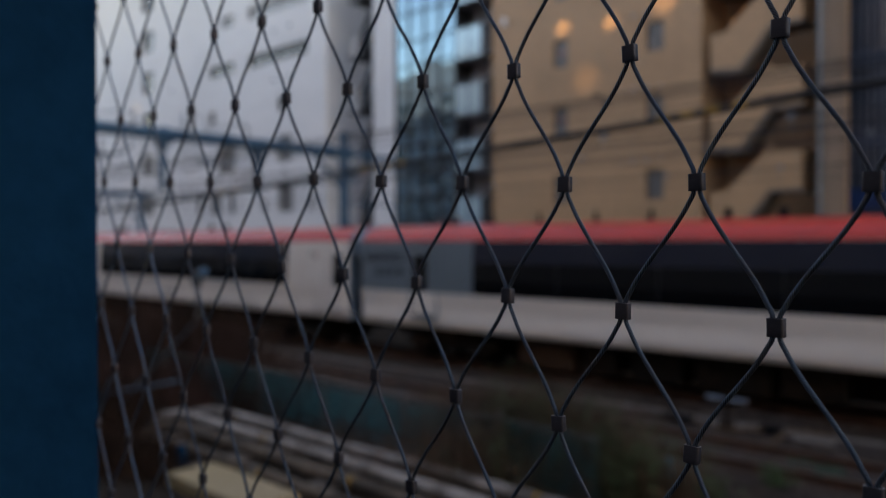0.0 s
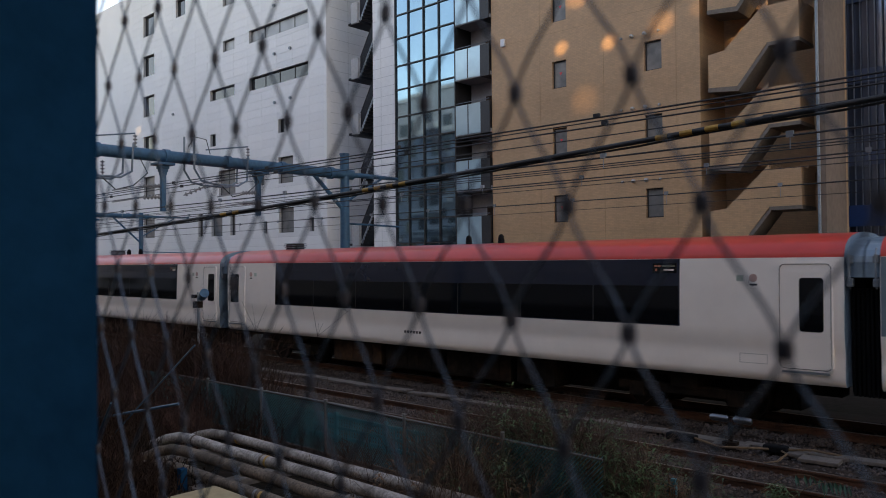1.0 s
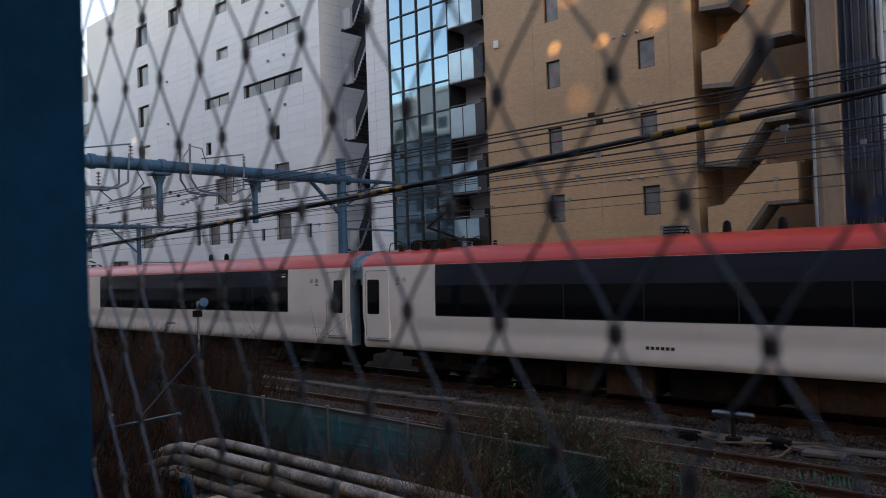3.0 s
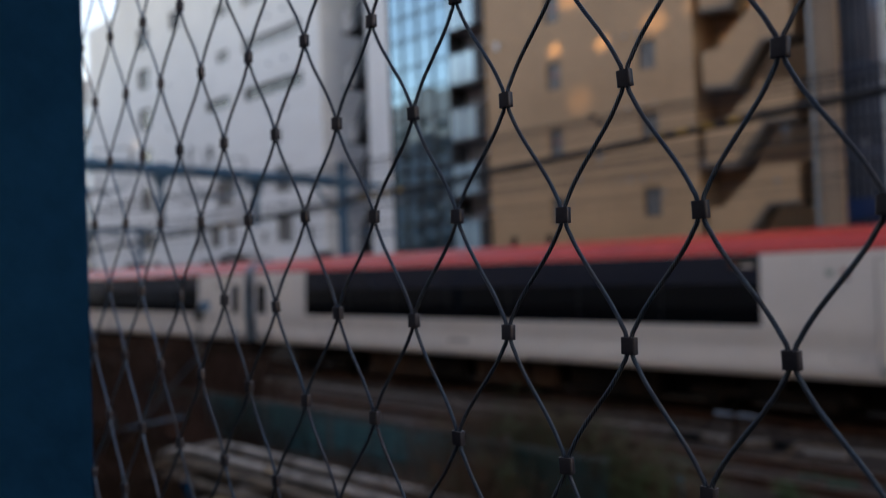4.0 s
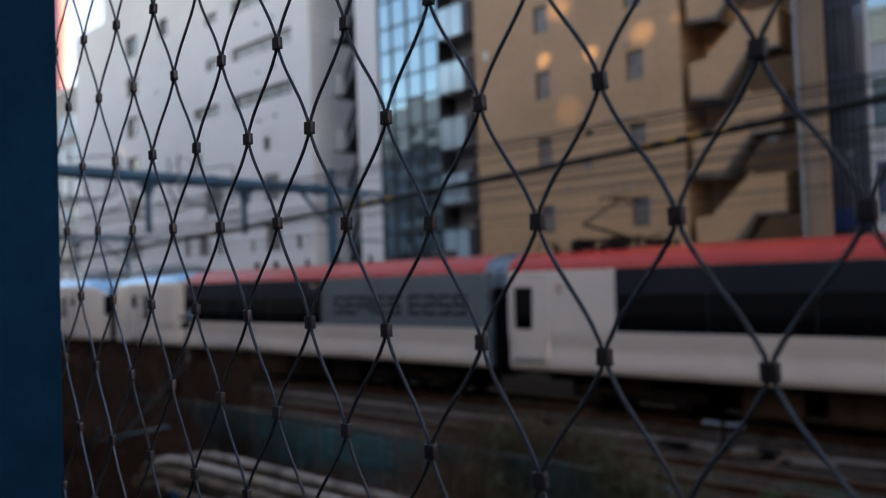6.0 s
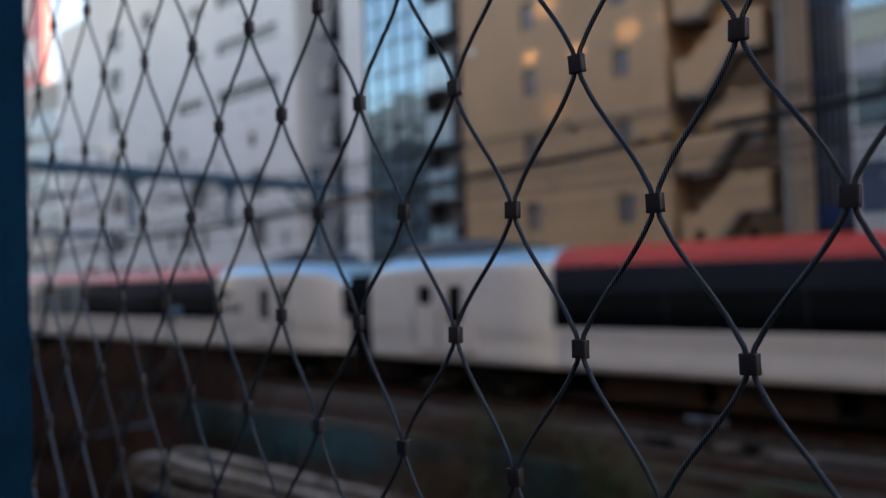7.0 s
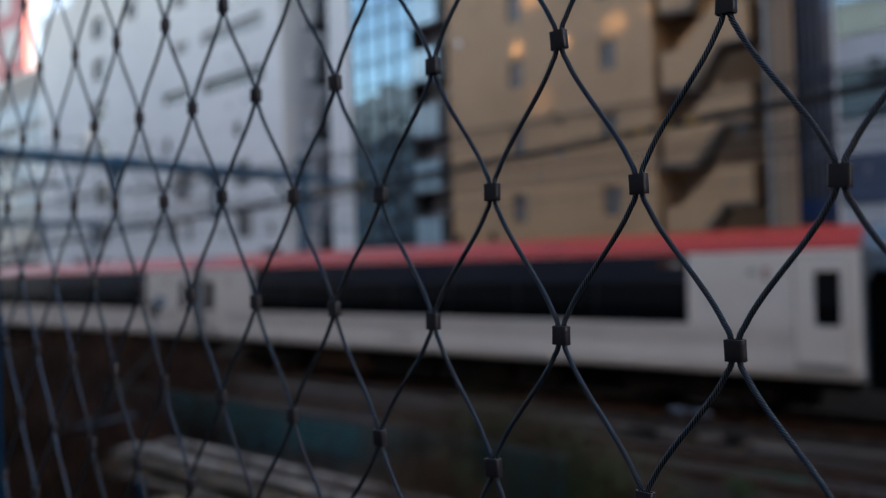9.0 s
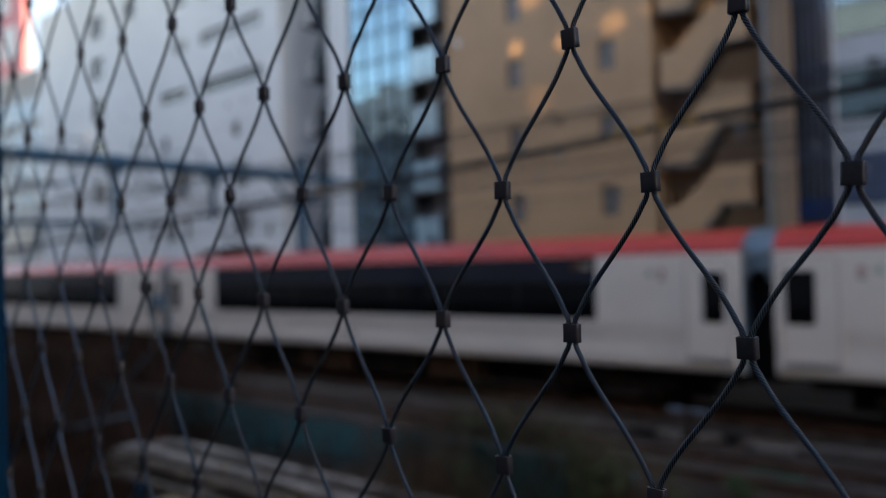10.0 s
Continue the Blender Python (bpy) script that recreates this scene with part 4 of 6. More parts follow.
def fire_stair():
    """Steel stair in the slot between the white house and the glass tower."""
    h = thing("fire_stair", "dark steel outside stair with pale parapet landings", "staircase")
    for k in range(9):
        z = 4.4 + 3.57 * k
        bm = bmesh.new()
        box(bm, -38.3, -37.15, 32.201, 34.2, z - 0.15, z)
        part("landing", bm, M_DPANEL, h)
        bm = bmesh.new()
        box(bm, -37.85, -37.22, 32.05, 32.2, z - 0.15, z + 1.15)
        # grey rather than white: the slot's shade is put into the parapet colour
        part("parapet", bm, M_FAR, h)
        rise, foot, run = 2.6, -37.2, 1.6
        bm = bmesh.new()
        for s in range(13):
            x, u = foot + s / 13 * run, s / 13 * rise
            box(bm, x, x + 0.14, 32.3, 33.3, z + u, z + u + 0.04)
            box(bm, x, x + 0.02, 32.3, 33.3, z + u - 0.18, z + u - 0.001)
        tagged(part("stair_flight", bm, M_WINFRAME, h), kind="stuff")
        # the solid dark rail panel takes in the railing and the shadow round it
        for name, lo, hi, yy, m in (("stringer", -0.16, 0.02, 32.24, M_STEEL), ("stringer", -0.16, 0.02, 33.33, M_WINFRAME), ("rail_panel", 0.16, 1.1, 32.26, M_DPANEL)):
            bm = bmesh.new()
            vs = [bm.verts.new((px, yy + dy, pz)) for dy in (-0.015, 0.015) for px, pz in ((foot, z + lo), (foot + run, z + rise + lo), (foot + run, z + rise + hi), (foot, z + hi))]
            bm.faces.new(vs[:4]), bm.faces.new(vs[4:])
            for q in range(4):
                bm.faces.new((vs[q], vs[(q + 1) % 4], vs[4 + (q + 1) % 4], vs[4 + q]))
            part(name, bm, m, h)
        bm = bmesh.new()
        tube(bm, [(foot, 32.255, z + 1.18), (foot + run, 32.255, z + rise + 1.18)], 0.03, 6)
        part("railing", bm, M_WINFRAME, h)
    boxpart("back_wall", (-40.3, -35.7, 36.5, 36.8, -0.3, 44), M_WHITEWALL, h)


fire_stair()


M_BALGLASS = mat("pale_balcony_glass", (0.40, 0.58, 0.66), 0.15, metal=0.3, vary=0.06, grain=1.5, stain=0.5)


def glass_tower():
    h = thing("glass_tower", "narrow tower with blue mirror glass and stacked balconies", "building")
    y = 32.0
    boxpart("pier", (-35.66, -33.72, y - 0.05, 44, -0.3, 45), M_WHITEWALL, h, "white panelled pier")
    bm = bmesh.new()
    for k in range(60):
        z = 0.3 + k * 0.593
        box(bm, -35.664, -33.716, y - 0.056, y - 0.0505, z, z + 0.014)
    box(bm, -34.93, -34.915, y - 0.0565, y - 0.0502, 0, 45)
    part("pier_joints", bm, M_JOINT, h)
    boxpart("wall", (-33.71, -28.8, y + 0.16, 44, -0.3, 45), M_WINFRAME, h)
    cols = [-33.66, -32.55, -31.28, -30.06, -28.8]
    bm = bmesh.new()
    for x in cols:
        box(bm, x - 0.035, x + 0.035, y - 0.06, y + 0.10, 0, 45)
    z = 1.2
    k = 0
    zs = []
    while z < 44:
        zs.append(z)
        box(bm, -33.66, -28.8, y - 0.05, y + 0.09, z - 0.035, z + 0.035)
        z += 1.43 if k % 2 == 0 else 1.66
        k += 1
    part("mullions", bm, M_WINFRAME, h, "dark metal glazing bars")
    rng = random.Random(5)
    for a, b in zip(zs, zs[1:]):
        for c, d in zip(cols, cols[1:]):
            bm = bmesh.new()
            box(bm, c + 0.036, d - 0.036, y + 0.03, y + 0.045, a + 0.036, b - 0.036)
            o = part("pane", bm, M_MIRROR, h)
            mid_p = Vector(((c + d) / 2, y + 0.04, (a + b) / 2))
            t = pose(0, 0, 0, rng.uniform(-0.5, 0.5), 0, rng.uniform(-0.5, 0.5))
            o.data.transform(Matrix.Translation(mid_p) @ t @ Matrix.Translation(-mid_p))
    # balconies
    boxpart("balcony_back", (-28.75, -26.22, y + 1.3, 44, -0.3, 45), M_GREYWALL, h)
    for k in range(14):
        z = 1.05 + 3.1 * k
        bal = boxpart("balcony", (-28.74, -26.22, y - 0.05, y + 1.3, z - 0.2, z), M_GREYWALL, h)
        boxpart("front_glass", (-28.7, -26.9, y - 0.1, y - 0.07, z - 0.15, z + 1.5), M_BALGLASS, bal)
        boxpart("glass_bar", (-27.83, -27.77, y - 0.115, y - 0.101, z - 0.15, z + 1.5), M_WINFRAME, bal)
        boxpart("side_panel", (-26.89, -26.25, y - 0.12, y + 1.2, z - 0.22, z + 1.5), M_WINFRAME, bal, "black balcony end panel")
        boxpart("door", (-27.6, -26.95, y + 1.24, y + 1.29, z + 0.02, z + 2.1), M_BOXRUST, bal)
        boxpart("door_frame", (-27.66, -27.61, y + 1.22, y + 1.29, z + 0.02, z + 2.15), M_FAR, bal)
        boxpart("air_unit", (-28.55, -27.85, y + 0.85, y + 1.2, z + 0.003, z + 0.65), M_FAR, bal, "pale outdoor air unit", 0.02)
        bm = bmesh.new()
        tube(bm, [(-28.7, y - 0.085, z + 1.62), (-26.3, y - 0.085, z + 1.62)], 0.02, 6)
        part("handrail", bm, M_STEEL, bal)


glass_tower()


def tile_material():
    m = mat("brown_wall_tile", (0.49, 0.30, 0.168), 0.55, vary=0.06, grain=6, stain=0.25, tint=(0.41, 0.248, 0.137))
    n, l = m.node_tree.nodes, m.node_tree.links
    b = n["Principled BSDF"]
    col = b.inputs["Base Color"].links[0].from_socket
    tc = n.new("ShaderNodeTexCoord")
    mp = n.new("ShaderNodeMapping")
    mp.inputs["Rotation"].default_value = (radians(90), 0, 0)
    l.new(tc.outputs["Object"], mp.inputs["Vector"])
    br = n.new("ShaderNodeTexBrick")
    br.inputs["Scale"].default_value = 1.0
    br.inputs["Brick Width"].default_value, br.inputs["Row Height"].default_value = 0.235, 0.075
    br.inputs["Mortar Size"].default_value = 0.006
    br.inputs["Color1"].default_value, br.inputs["Color2"].default_value = (1.15, 1.1, 1.05, 1), (0.78, 0.78, 0.8, 1)
    br.inputs["Mortar"].default_value = (0.55, 0.55, 0.55, 1)
    l.new(mp.outputs["Vector"], br.inputs["Vector"])
    mul = n.new("ShaderNodeMix")
    mul.data_type, mul.blend_type = "RGBA", "MULTIPLY"
    mul.inputs["Factor"].default_value = 0.42
    l.new(col, mul.inputs["A"])
    l.new(br.outputs["Color"], mul.inputs["B"])
    l.new(mul.outputs["Result"], b.inputs["Base Color"])
    return m


M_TILE = tile_material()


def brown_house():
    h = thing("brown_house", "brown tiled apartment house with small windows", "building")
    y = 32.0
    wins = []
    for k in range(8):
        z = 1.72 + 3.36 * k
        wins.append((-22.24, -21.4, z, z + 1.36))
        wins.append((-17.15, -16.29, z, z + 1.34))
    bm = bmesh.new()
    cut_wall(bm, -26.17, -14.5, -0.3, 45, y, y + 0.3, wins)
    wall = part("wall", bm, M_TILE, h)
    for a, b, c, d in wins:
        w = window(wall, a, b, c, d, y + 0.12, 1, 0.055, M_FROST, sill=False)
        if a < -20:
            bm = bmesh.new()
            xm, zm = (a + b) / 2, (c + d) / 2 + 0.05
            f = [bm.verts.new((xm + u, y + 0.145 + e, zm + v)) for e in (0, 0.008) for u, v in ((-0.09, 0.08), (0.09, 0.08), (0, -0.08))]
            bm.faces.new(f[:3]), bm.faces.new(f[3:])
            for q in range(3):
                bm.faces.new((f[q], f[(q + 1) % 3], f[3 + (q + 1) % 3], f[3 + q]))
            part("rescue_mark", bm, M_SIGN, w, "small red triangle on the glass")
    boxpart("side_wall", (-26.17, -25.9, y + 0.305, 46, -0.3, 45), M_TILE, h)
    boxpart("side_wall", (-14.8, -14.5, y + 0.305, 46, -0.3, 45), M_TILE, h)
    boxpart("core", (-25.89, -14.81, y + 0.9, 46, -0.3, 44.8), M_GREYWALL, h)
    boxpart("roof", (-26.2, -8.7, y - 0.03, 46, 45.0, 45.3), M_GREYWALL, h)
    # expansion joints
    bm = bmesh.new()
    for k in range(10):
        z = 0.0 + 3.36 * k + 4.55
        box(bm, -26.17, -14.5, y - 0.006, y - 0.001, z, z + 0.014)
    for x in (-23.0, -19.3, -15.6):
        box(bm, x, x + 0.02, y - 0.0065, y - 0.0012, 0, 45)
    part("expansion_joint", bm, M_JOINTBROWN, wall)
    for k in range(6):
        z = 3.45 + 3.36 * k
        for i, x in enumerate((-18.3, -17.75, -17.1, -16.4)):
            bm = bmesh.new()
            r = 0.085 if i in (1, 2) else 0.05
            tube(bm, [(x, y + 0.01, z), (x, y - 0.10, z), (x, y - 0.14, z - 0.05)], [r, r, r * 0.8], 10)
            part("vent_cap", bm, M_FAR, wall)
    boxpart("wall_box", (-25.45, -25.2, y - 0.14, y - 0.002, 14.55, 14.95), M_WHITEWALL, wall, "small white box on the wall", 0.02)
    # stair tower in its recess
    boxpart("stair_back_wall", (-14.5, -9.46, y + 2.6, y + 2.9, -0.3, 45), M_TILE, h)
    boxpart("pier", (-9.75, -9.45, y - 0.02, y + 2.59, -0.3, 45), M_PIER, h, "grey-brown rendered pier")
    bm = bmesh.new()
    tube(bm, [(-9.68, y - 0.12, -0.3), (-9.68, y - 0.12, 45)], 0.06, 10)
    p = part("drain_pipe", bm, M_STEEL, h, "pale grey drain pipe")
    for k in range(-1, 8):
        z = 5.3 + 3.36 * k
        bm = bmesh.new()
        # upper landing with its parapet
        box(bm, -11.6, -10.36, y - 0.06, y + 0.12, z - 0.02, z + 1.5)
        box(bm, -10.51, -10.36, y + 0.121, y + 1.6, z - 0.02, z + 1.5)
        part("landing", bm, M_TILE, h)
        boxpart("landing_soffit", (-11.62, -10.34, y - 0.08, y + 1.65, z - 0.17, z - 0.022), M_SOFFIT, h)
        # slanted parapet of the flight
        bm = bmesh.new()
        f = [(-14.1, z - 1.5), (-12.85, z - 1.6), (-11.6, z - 0.02), (-11.6, z + 1.7), (-13.4, z + 0.0), (-14.1, z - 0.08)]
        a = [bm.verts.new((px, y - 0.05, pz)) for px, pz in f]
        b = [bm.verts.new((px, y + 0.12, pz)) for px, pz in f]
        bm.faces.new(a), bm.faces.new(b)
        for q in range(len(f)):
            bm.faces.new((a[q], a[(q + 1) % len(f)], b[(q + 1) % len(f)], b[q]))
        part("flight_parapet", bm, M_TILE, h)
        bm = bmesh.new()
        f = [(-14.12, z - 1.68), (-12.8, z - 1.82), (-11.55, z - 0.22), (-11.55, z - 0.022), (-12.85, z - 1.601), (-14.12, z - 1.501)]
        a = [bm.verts.new((px, y - 0.07, pz)) for px, pz in f]
        b = [bm.verts.new((px, y + 1.25, pz)) for px, pz in f]
        bm.faces.new(a), bm.faces.new(b)
        for q in range(len(f)):
            bm.faces.new((a[q], a[(q + 1) % len(f)], b[(q + 1) % len(f)], b[q]))
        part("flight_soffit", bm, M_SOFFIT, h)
        # the return flight behind
        bm = bmesh.new()
        f = [(-10.5, z + 1.7), (-11.6, z + 1.7), (-13.2, z + 2.45), (-14.3, z + 2.45), (-14.3, z + 2.2), (-13.2, z + 2.2), (-11.6, z + 1.45), (-10.5, z + 1.45)]
        a = [bm.verts.new((px, y + 1.3, pz)) for px, pz in f]
        b = [bm.verts.new((px, y + 2.5, pz)) for px, pz in f]
        bm.faces.new(a), bm.faces.new(b)
        for q in range(len(f)):
            bm.faces.new((a[q], a[(q + 1) % len(f)], b[(q + 1) % len(f)], b[q]))
        part("return_flight", bm, M_TILE, h)


M_JOINTBROWN = mat("brown_joint", (0.41, 0.252, 0.143), 0.8)
M_PIER = mat("grey_brown_render", (0.235, 0.175, 0.14), 0.8, vary=0.12, grain=4, stain=0.4, bump=0.15, bump_scale=20)
brown_house()


def dark_tower():
    h = thing("dark_glass_office", "dark blue glass office house with fine vertical bars", "building")
    y = 36.0
    boxpart("wall", (-10.4, -8.02, y + 0.2, 50, -0.3, 40), M_DBLUE, h)
    for k in range(9):
        boxpart("vertical_bar", (-10.3 + k * 0.28 - 0.02, -10.3 + k * 0.28 + 0.02, y - 0.06, y + 0.018, 0, 40), M_STEEL, h)
    for k in range(11):
        z = 0.2 + 3.5 * k
        boxpart("glass_strip", (-10.4, -8.05, y + 0.1, y + 0.13, z + 0.5, z + 3.4), M_DGLASS, h)
        boxpart("floor_edge", (-10.4, -8.05, y + 0.02, y + 0.08, z - 0.1, z + 0.5), M_DBLUE, h)
    boxpart("blue_fascia", (-10.4, -8.05, y - 0.09, y - 0.062, 4.5, 5.4), M_FASCIA, h, "saturated blue panel")


def pale_tower():
    h = thing("pale_office", "pale blue-grey office house with ribbon windows", "building")
    y = 35.0
    # the wall runs on out of view to keep sun off the street row
    boxpart("wall", (-8.0, 220, y + 0.2, 50, -0.3, 40), M_PALEBLUE, h)
    for k in range(11):
        z = 0.6 + 3.5 * k
        boxpart("ribbon_window", (-7.9, 90, y + 0.12, y + 0.19, z + 0.9, z + 3.0), M_MIRROR if k > 1 else M_DBLUE, h)
    for k in range(20):
        boxpart("vertical_bar", (-7.9 + k * 2.4, -7.82 + k * 2.4, y + 0.02, y + 0.11, 0, 40), M_WHITEWALL, h)


M_DGLASS = mat("dark_facade_glass", (0.11, 0.16, 0.25), 0.08, metal=0.6, vary=0.25, grain=0.7, stain=0.4, tint=(0.16, 0.18, 0.24))
M_PALEBLUE = mat("pale_blue_cladding", (0.50, 0.56, 0.63), 0.6, vary=0.08, grain=1.5, stain=0.2)
M_FASCIA = mat("blue_fascia", (0.01, 0.06, 0.20), 0.4, vary=0.1)
M_DBLUE = mat("dark_blue_panel", (0.05, 0.085, 0.16), 0.4, vary=0.1)
dark_tower()
pale_tower()


M_BLUEPANEL = mat("blue_panel", (0.22, 0.42, 0.62), 0.3, vary=0.15, stain=0.2, tint=(0.6, 0.62, 0.66))


M_BOARD = mat("faded_red_board", (0.62, 0.15, 0.17), 0.5, vary=0.06)


def sign_house():
    h = thing("sign_house", "distant pale house with blue glass and a red sign", "building")
    boxpart("wall", (-125, -95.2, 40.1, 55, -0.3, 28.4), M_FAR, h)
    for k in range(6):
        z = 2.6 + 3.9 * k
        for i in range(6):
            w = boxpart("window", (-98.2 - i * 3.4, -95.5 - i * 3.4, 40.0, 40.09, z, z + 3.0), M_WINFRAME, h)
            boxpart("pane", (-98.1 - i * 3.4, -96.9 - i * 3.4, 39.96, 39.995, z + 0.1, z + 2.9), M_BLUEPANEL, w)
            boxpart("pane", (-96.8 - i * 3.4, -95.6 - i * 3.4, 39.96, 39.995, z + 0.1, z + 2.9), M_BLUEPANEL, w)
    s = boxpart("sign", (-109, -99.3, 39.4, 40.0, 28.5, 46.0), M_BOARD, h, "tall red sign board with white shapes")
    boxpart("white_shape", (-107, -103.5, 39.36, 39.395, 36.5, 41.0), M_WHITEWALL, s)
    boxpart("white_shape", (-106, -101.5, 39.36, 39.395, 30.5, 34.5), M_WHITEWALL, s)
    bm = bmesh.new()
    for x in (-108.5, -104, -99.8):
        tube(bm, [(x, 40.6, 25.9), (x, 40.2, 45)], 0.15, 6)
    part("sign_frame", bm, M_STEEL, h)


sign_house()


M_ROW = mat("row_wall", (0.435, 0.44, 0.445), 0.8, vary=0.2, stain=0.08, tint=(0.31, 0.31, 0.315))


M_SLATE = mat("slate_facade", (0.25, 0.29, 0.36), 0.7, vary=0.2, grain=2, stain=0.2, tint=(0.26, 0.27, 0.31))
M_LEDGE = mat("grey_ledge", (0.40, 0.43, 0.48), 0.8, vary=0.15, stain=0.4)


def house_behind(x0, x1, top, m, label, balconies):
    """One house of the row across the street behind the camera, out of view and set close to shade the tracks."""
    h = thing("house_row", label, "building", "houses across the street")
    boxpart("wall", (x0, x1, -34, -11, 1.5, top), m, h)
    for k in range(int((top - 4.5) / 3.4)):
        z = 4.5 + 3.4 * k
        for i in range(int((x1 - x0) / 6.8) if not balconies else int((x1 - x0) / 3.4)):
            x = x0 + 1.6 + i * (3.4 if balconies else 6.8)
            boxpart("window", (x, x + (1.7 if balconies else 2.8), -10.99, -10.93, z, z + 1.7), M_GLASS, h)
        if balconies:
            boxpart("balcony", (x0 + 0.4, x1 - (3.5 if k % 2 else 9.0), -10.98, -9.9, z - 1.0, z - 0.1), M_LEDGE, h, "grey balcony parapet")
    boxpart("cornice", (x0, x1, -34, -10.7, top + 0.003, top + 0.5), M_LEDGE, h)


house_behind(-220, -93.2, 25.0, M_ROW, "grey house across the street", False)
house_behind(-93, -75.2, 25.4, M_SLATE, "grey house with long balconies across the street", True)
house_behind(-75, -58.2, 27.0, M_SLATE, "slate-grey house with long balconies across the street", True)
house_behind(-58, 60, 26.5, M_ROW, "long grey house across the street", False)


def window_glint(pane, spot, watts, degrees):
    """An added spot lamp in place of low sun thrown back on to the houses by one pane of the row across the street."""
    lamp = new("window_glint", bpy.data.lights.new("window_glint", "SPOT"))
    lamp.data.energy, lamp.data.color = watts, (1.0, 0.78, 0.42)
    lamp.data.spot_size, lamp.data.spot_blend, lamp.data.shadow_soft_size = radians(degrees), 1.0, 0.12
    lamp.matrix_world = look(pane, spot)


for pane, spot, watts, degrees in (
        ((4.9, -10.9, 22.3), (-21.71, 32, 13.75), 52000, 1.0), ((5.4, -10.9, 22.0), (-19.0, 32, 13.5), 50000, 1.05),
        ((11.6, -10.9, 22.3), (-20.7, 32, 16.1), 30000, 1.5), ((11.9, -10.9, 18.9), (-16.3, 32, 13.85), 30000, 1.5),
        ((-1.9, -10.9, 18.9), (-20.4, 32, 11.0), 8000, 2.2), ((25.4, -10.9, 22.1), (-13.83, 34.6, 13.5), 40000, 1.2),
        ((-41.4, -10.9, 18.9), (-67.5, 32, 15.3), 22000, 1.2), ((5.1, -10.9, 18.8), (-14.62, 32, 14.1), 9000, 1.0)):
    window_glint(pane, spot, watts, degrees)


# ---- overhead line ----
M_FENCEGREY = mat("dull_galvanised", (0.13, 0.135, 0.14), 0.6, metal=0.3, vary=0.25, grain=20)
def gantry(x, z, y_mast, y_near, r, label, top=0.75):
    g = thing("overhead_gantry", label, "gantry", "gantries over the tracks", at=(x, 0, 0))
    bm = bmesh.new()
    tube(bm, [(0, y_near, z), (0, y_mast + 0.4, z)], r, 16)
    for y in [y_near + k * 2.2 for k in range(int((y_mast - y_near) / 2.2) + 1)]:
        tube(bm, [(0, y - 0.09, z), (0, y + 0.09, z)], r * 1.22, 16)
    part("beam", bm, M_BLUESTEEL, g, "pale blue tubular beam", smooth=True)
    for y in (y_mast, y_near):
        bm = bmesh.new()
        tube(bm, [(0, y, -0.3), (0, y, z + top)], [r * 1.05, r * 0.95], 14)
        tube(bm, [(0, y, z + top), (0, y, z + top + 0.05)], r * 1.05, 14)
        part("mast", bm, M_BLUESTEEL, g, smooth=True)
    bm = bmesh.new()
    tube(bm, [(0, y_mast - 1.5, z - 0.1), (0, y_mast - 0.1, z - 1.35)], r * 0.42, 8)
    tube(bm, [(0, y_mast, z), (0, y_mast + 2.8, z + 0.02)], [r * 0.6, r * 0.35], 10)
    tube(bm, [(0, y_mast + 1.9, z - 0.05), (0, y_mast, z - 1.1)], r * 0.25, 8)
    tube(bm, [(0, y_mast, z - 1.9), (0, y_mast + 2.9, z - 1.95)], r * 0.2, 8)
    part("strut", bm, M_BLUESTEEL, g)
    return g


def insulator(bm, p, q, n=5, r=0.075):
    p, q = Vector(p), Vector(q)
    tube(bm, [p, q], 0.02, 6)
    for k in range(n):
        a = p + (q - p) * ((k + 0.5) / n)
        d = (q - p).normalized() * 0.018
        tube(bm, [a - d, a + d], [r, r * 0.55], 10)


def hang(g, y, z, drop, r=0.075):
    """A square drop arm with its flange, clamp and insulators."""
    bm = bmesh.new()
    box(bm, -0.28, 0.28, y - 0.28, y + 0.28, z - 0.30, z - 0.22, bevel=0.02)
    box(bm, -r, r, y - r, y + r, z - drop, z - 0.301, bevel=0.01)
    arm = part("drop_arm", bm, M_BLUESTEEL, g)
    bm = bmesh.new()
    for k, half in enumerate((0.15, 0.12, 0.095)):
        box(bm, -half, half, y - half, y + half, z - 0.41 - 0.1 * k, z - 0.301 - 0.1 * k, bevel=0.02)
    part("gusset", bm, M_BLUESTEEL, arm)
    for k, dz in enumerate((0.45, 0.8)):
        bm = bmesh.new()
        insulator(bm, (0.05, y - 0.12, z - drop + dz), (0.15, y - 0.75, z - drop + dz - 0.06))
        tube(bm, [(0.15, y - 0.75, z - drop + dz - 0.06), (0.2, y - 1.7, z - drop + dz - 0.25)], 0.022, 6)
        part("insulator", bm, M_INSUL, g, "brown-grey ribbed insulator")


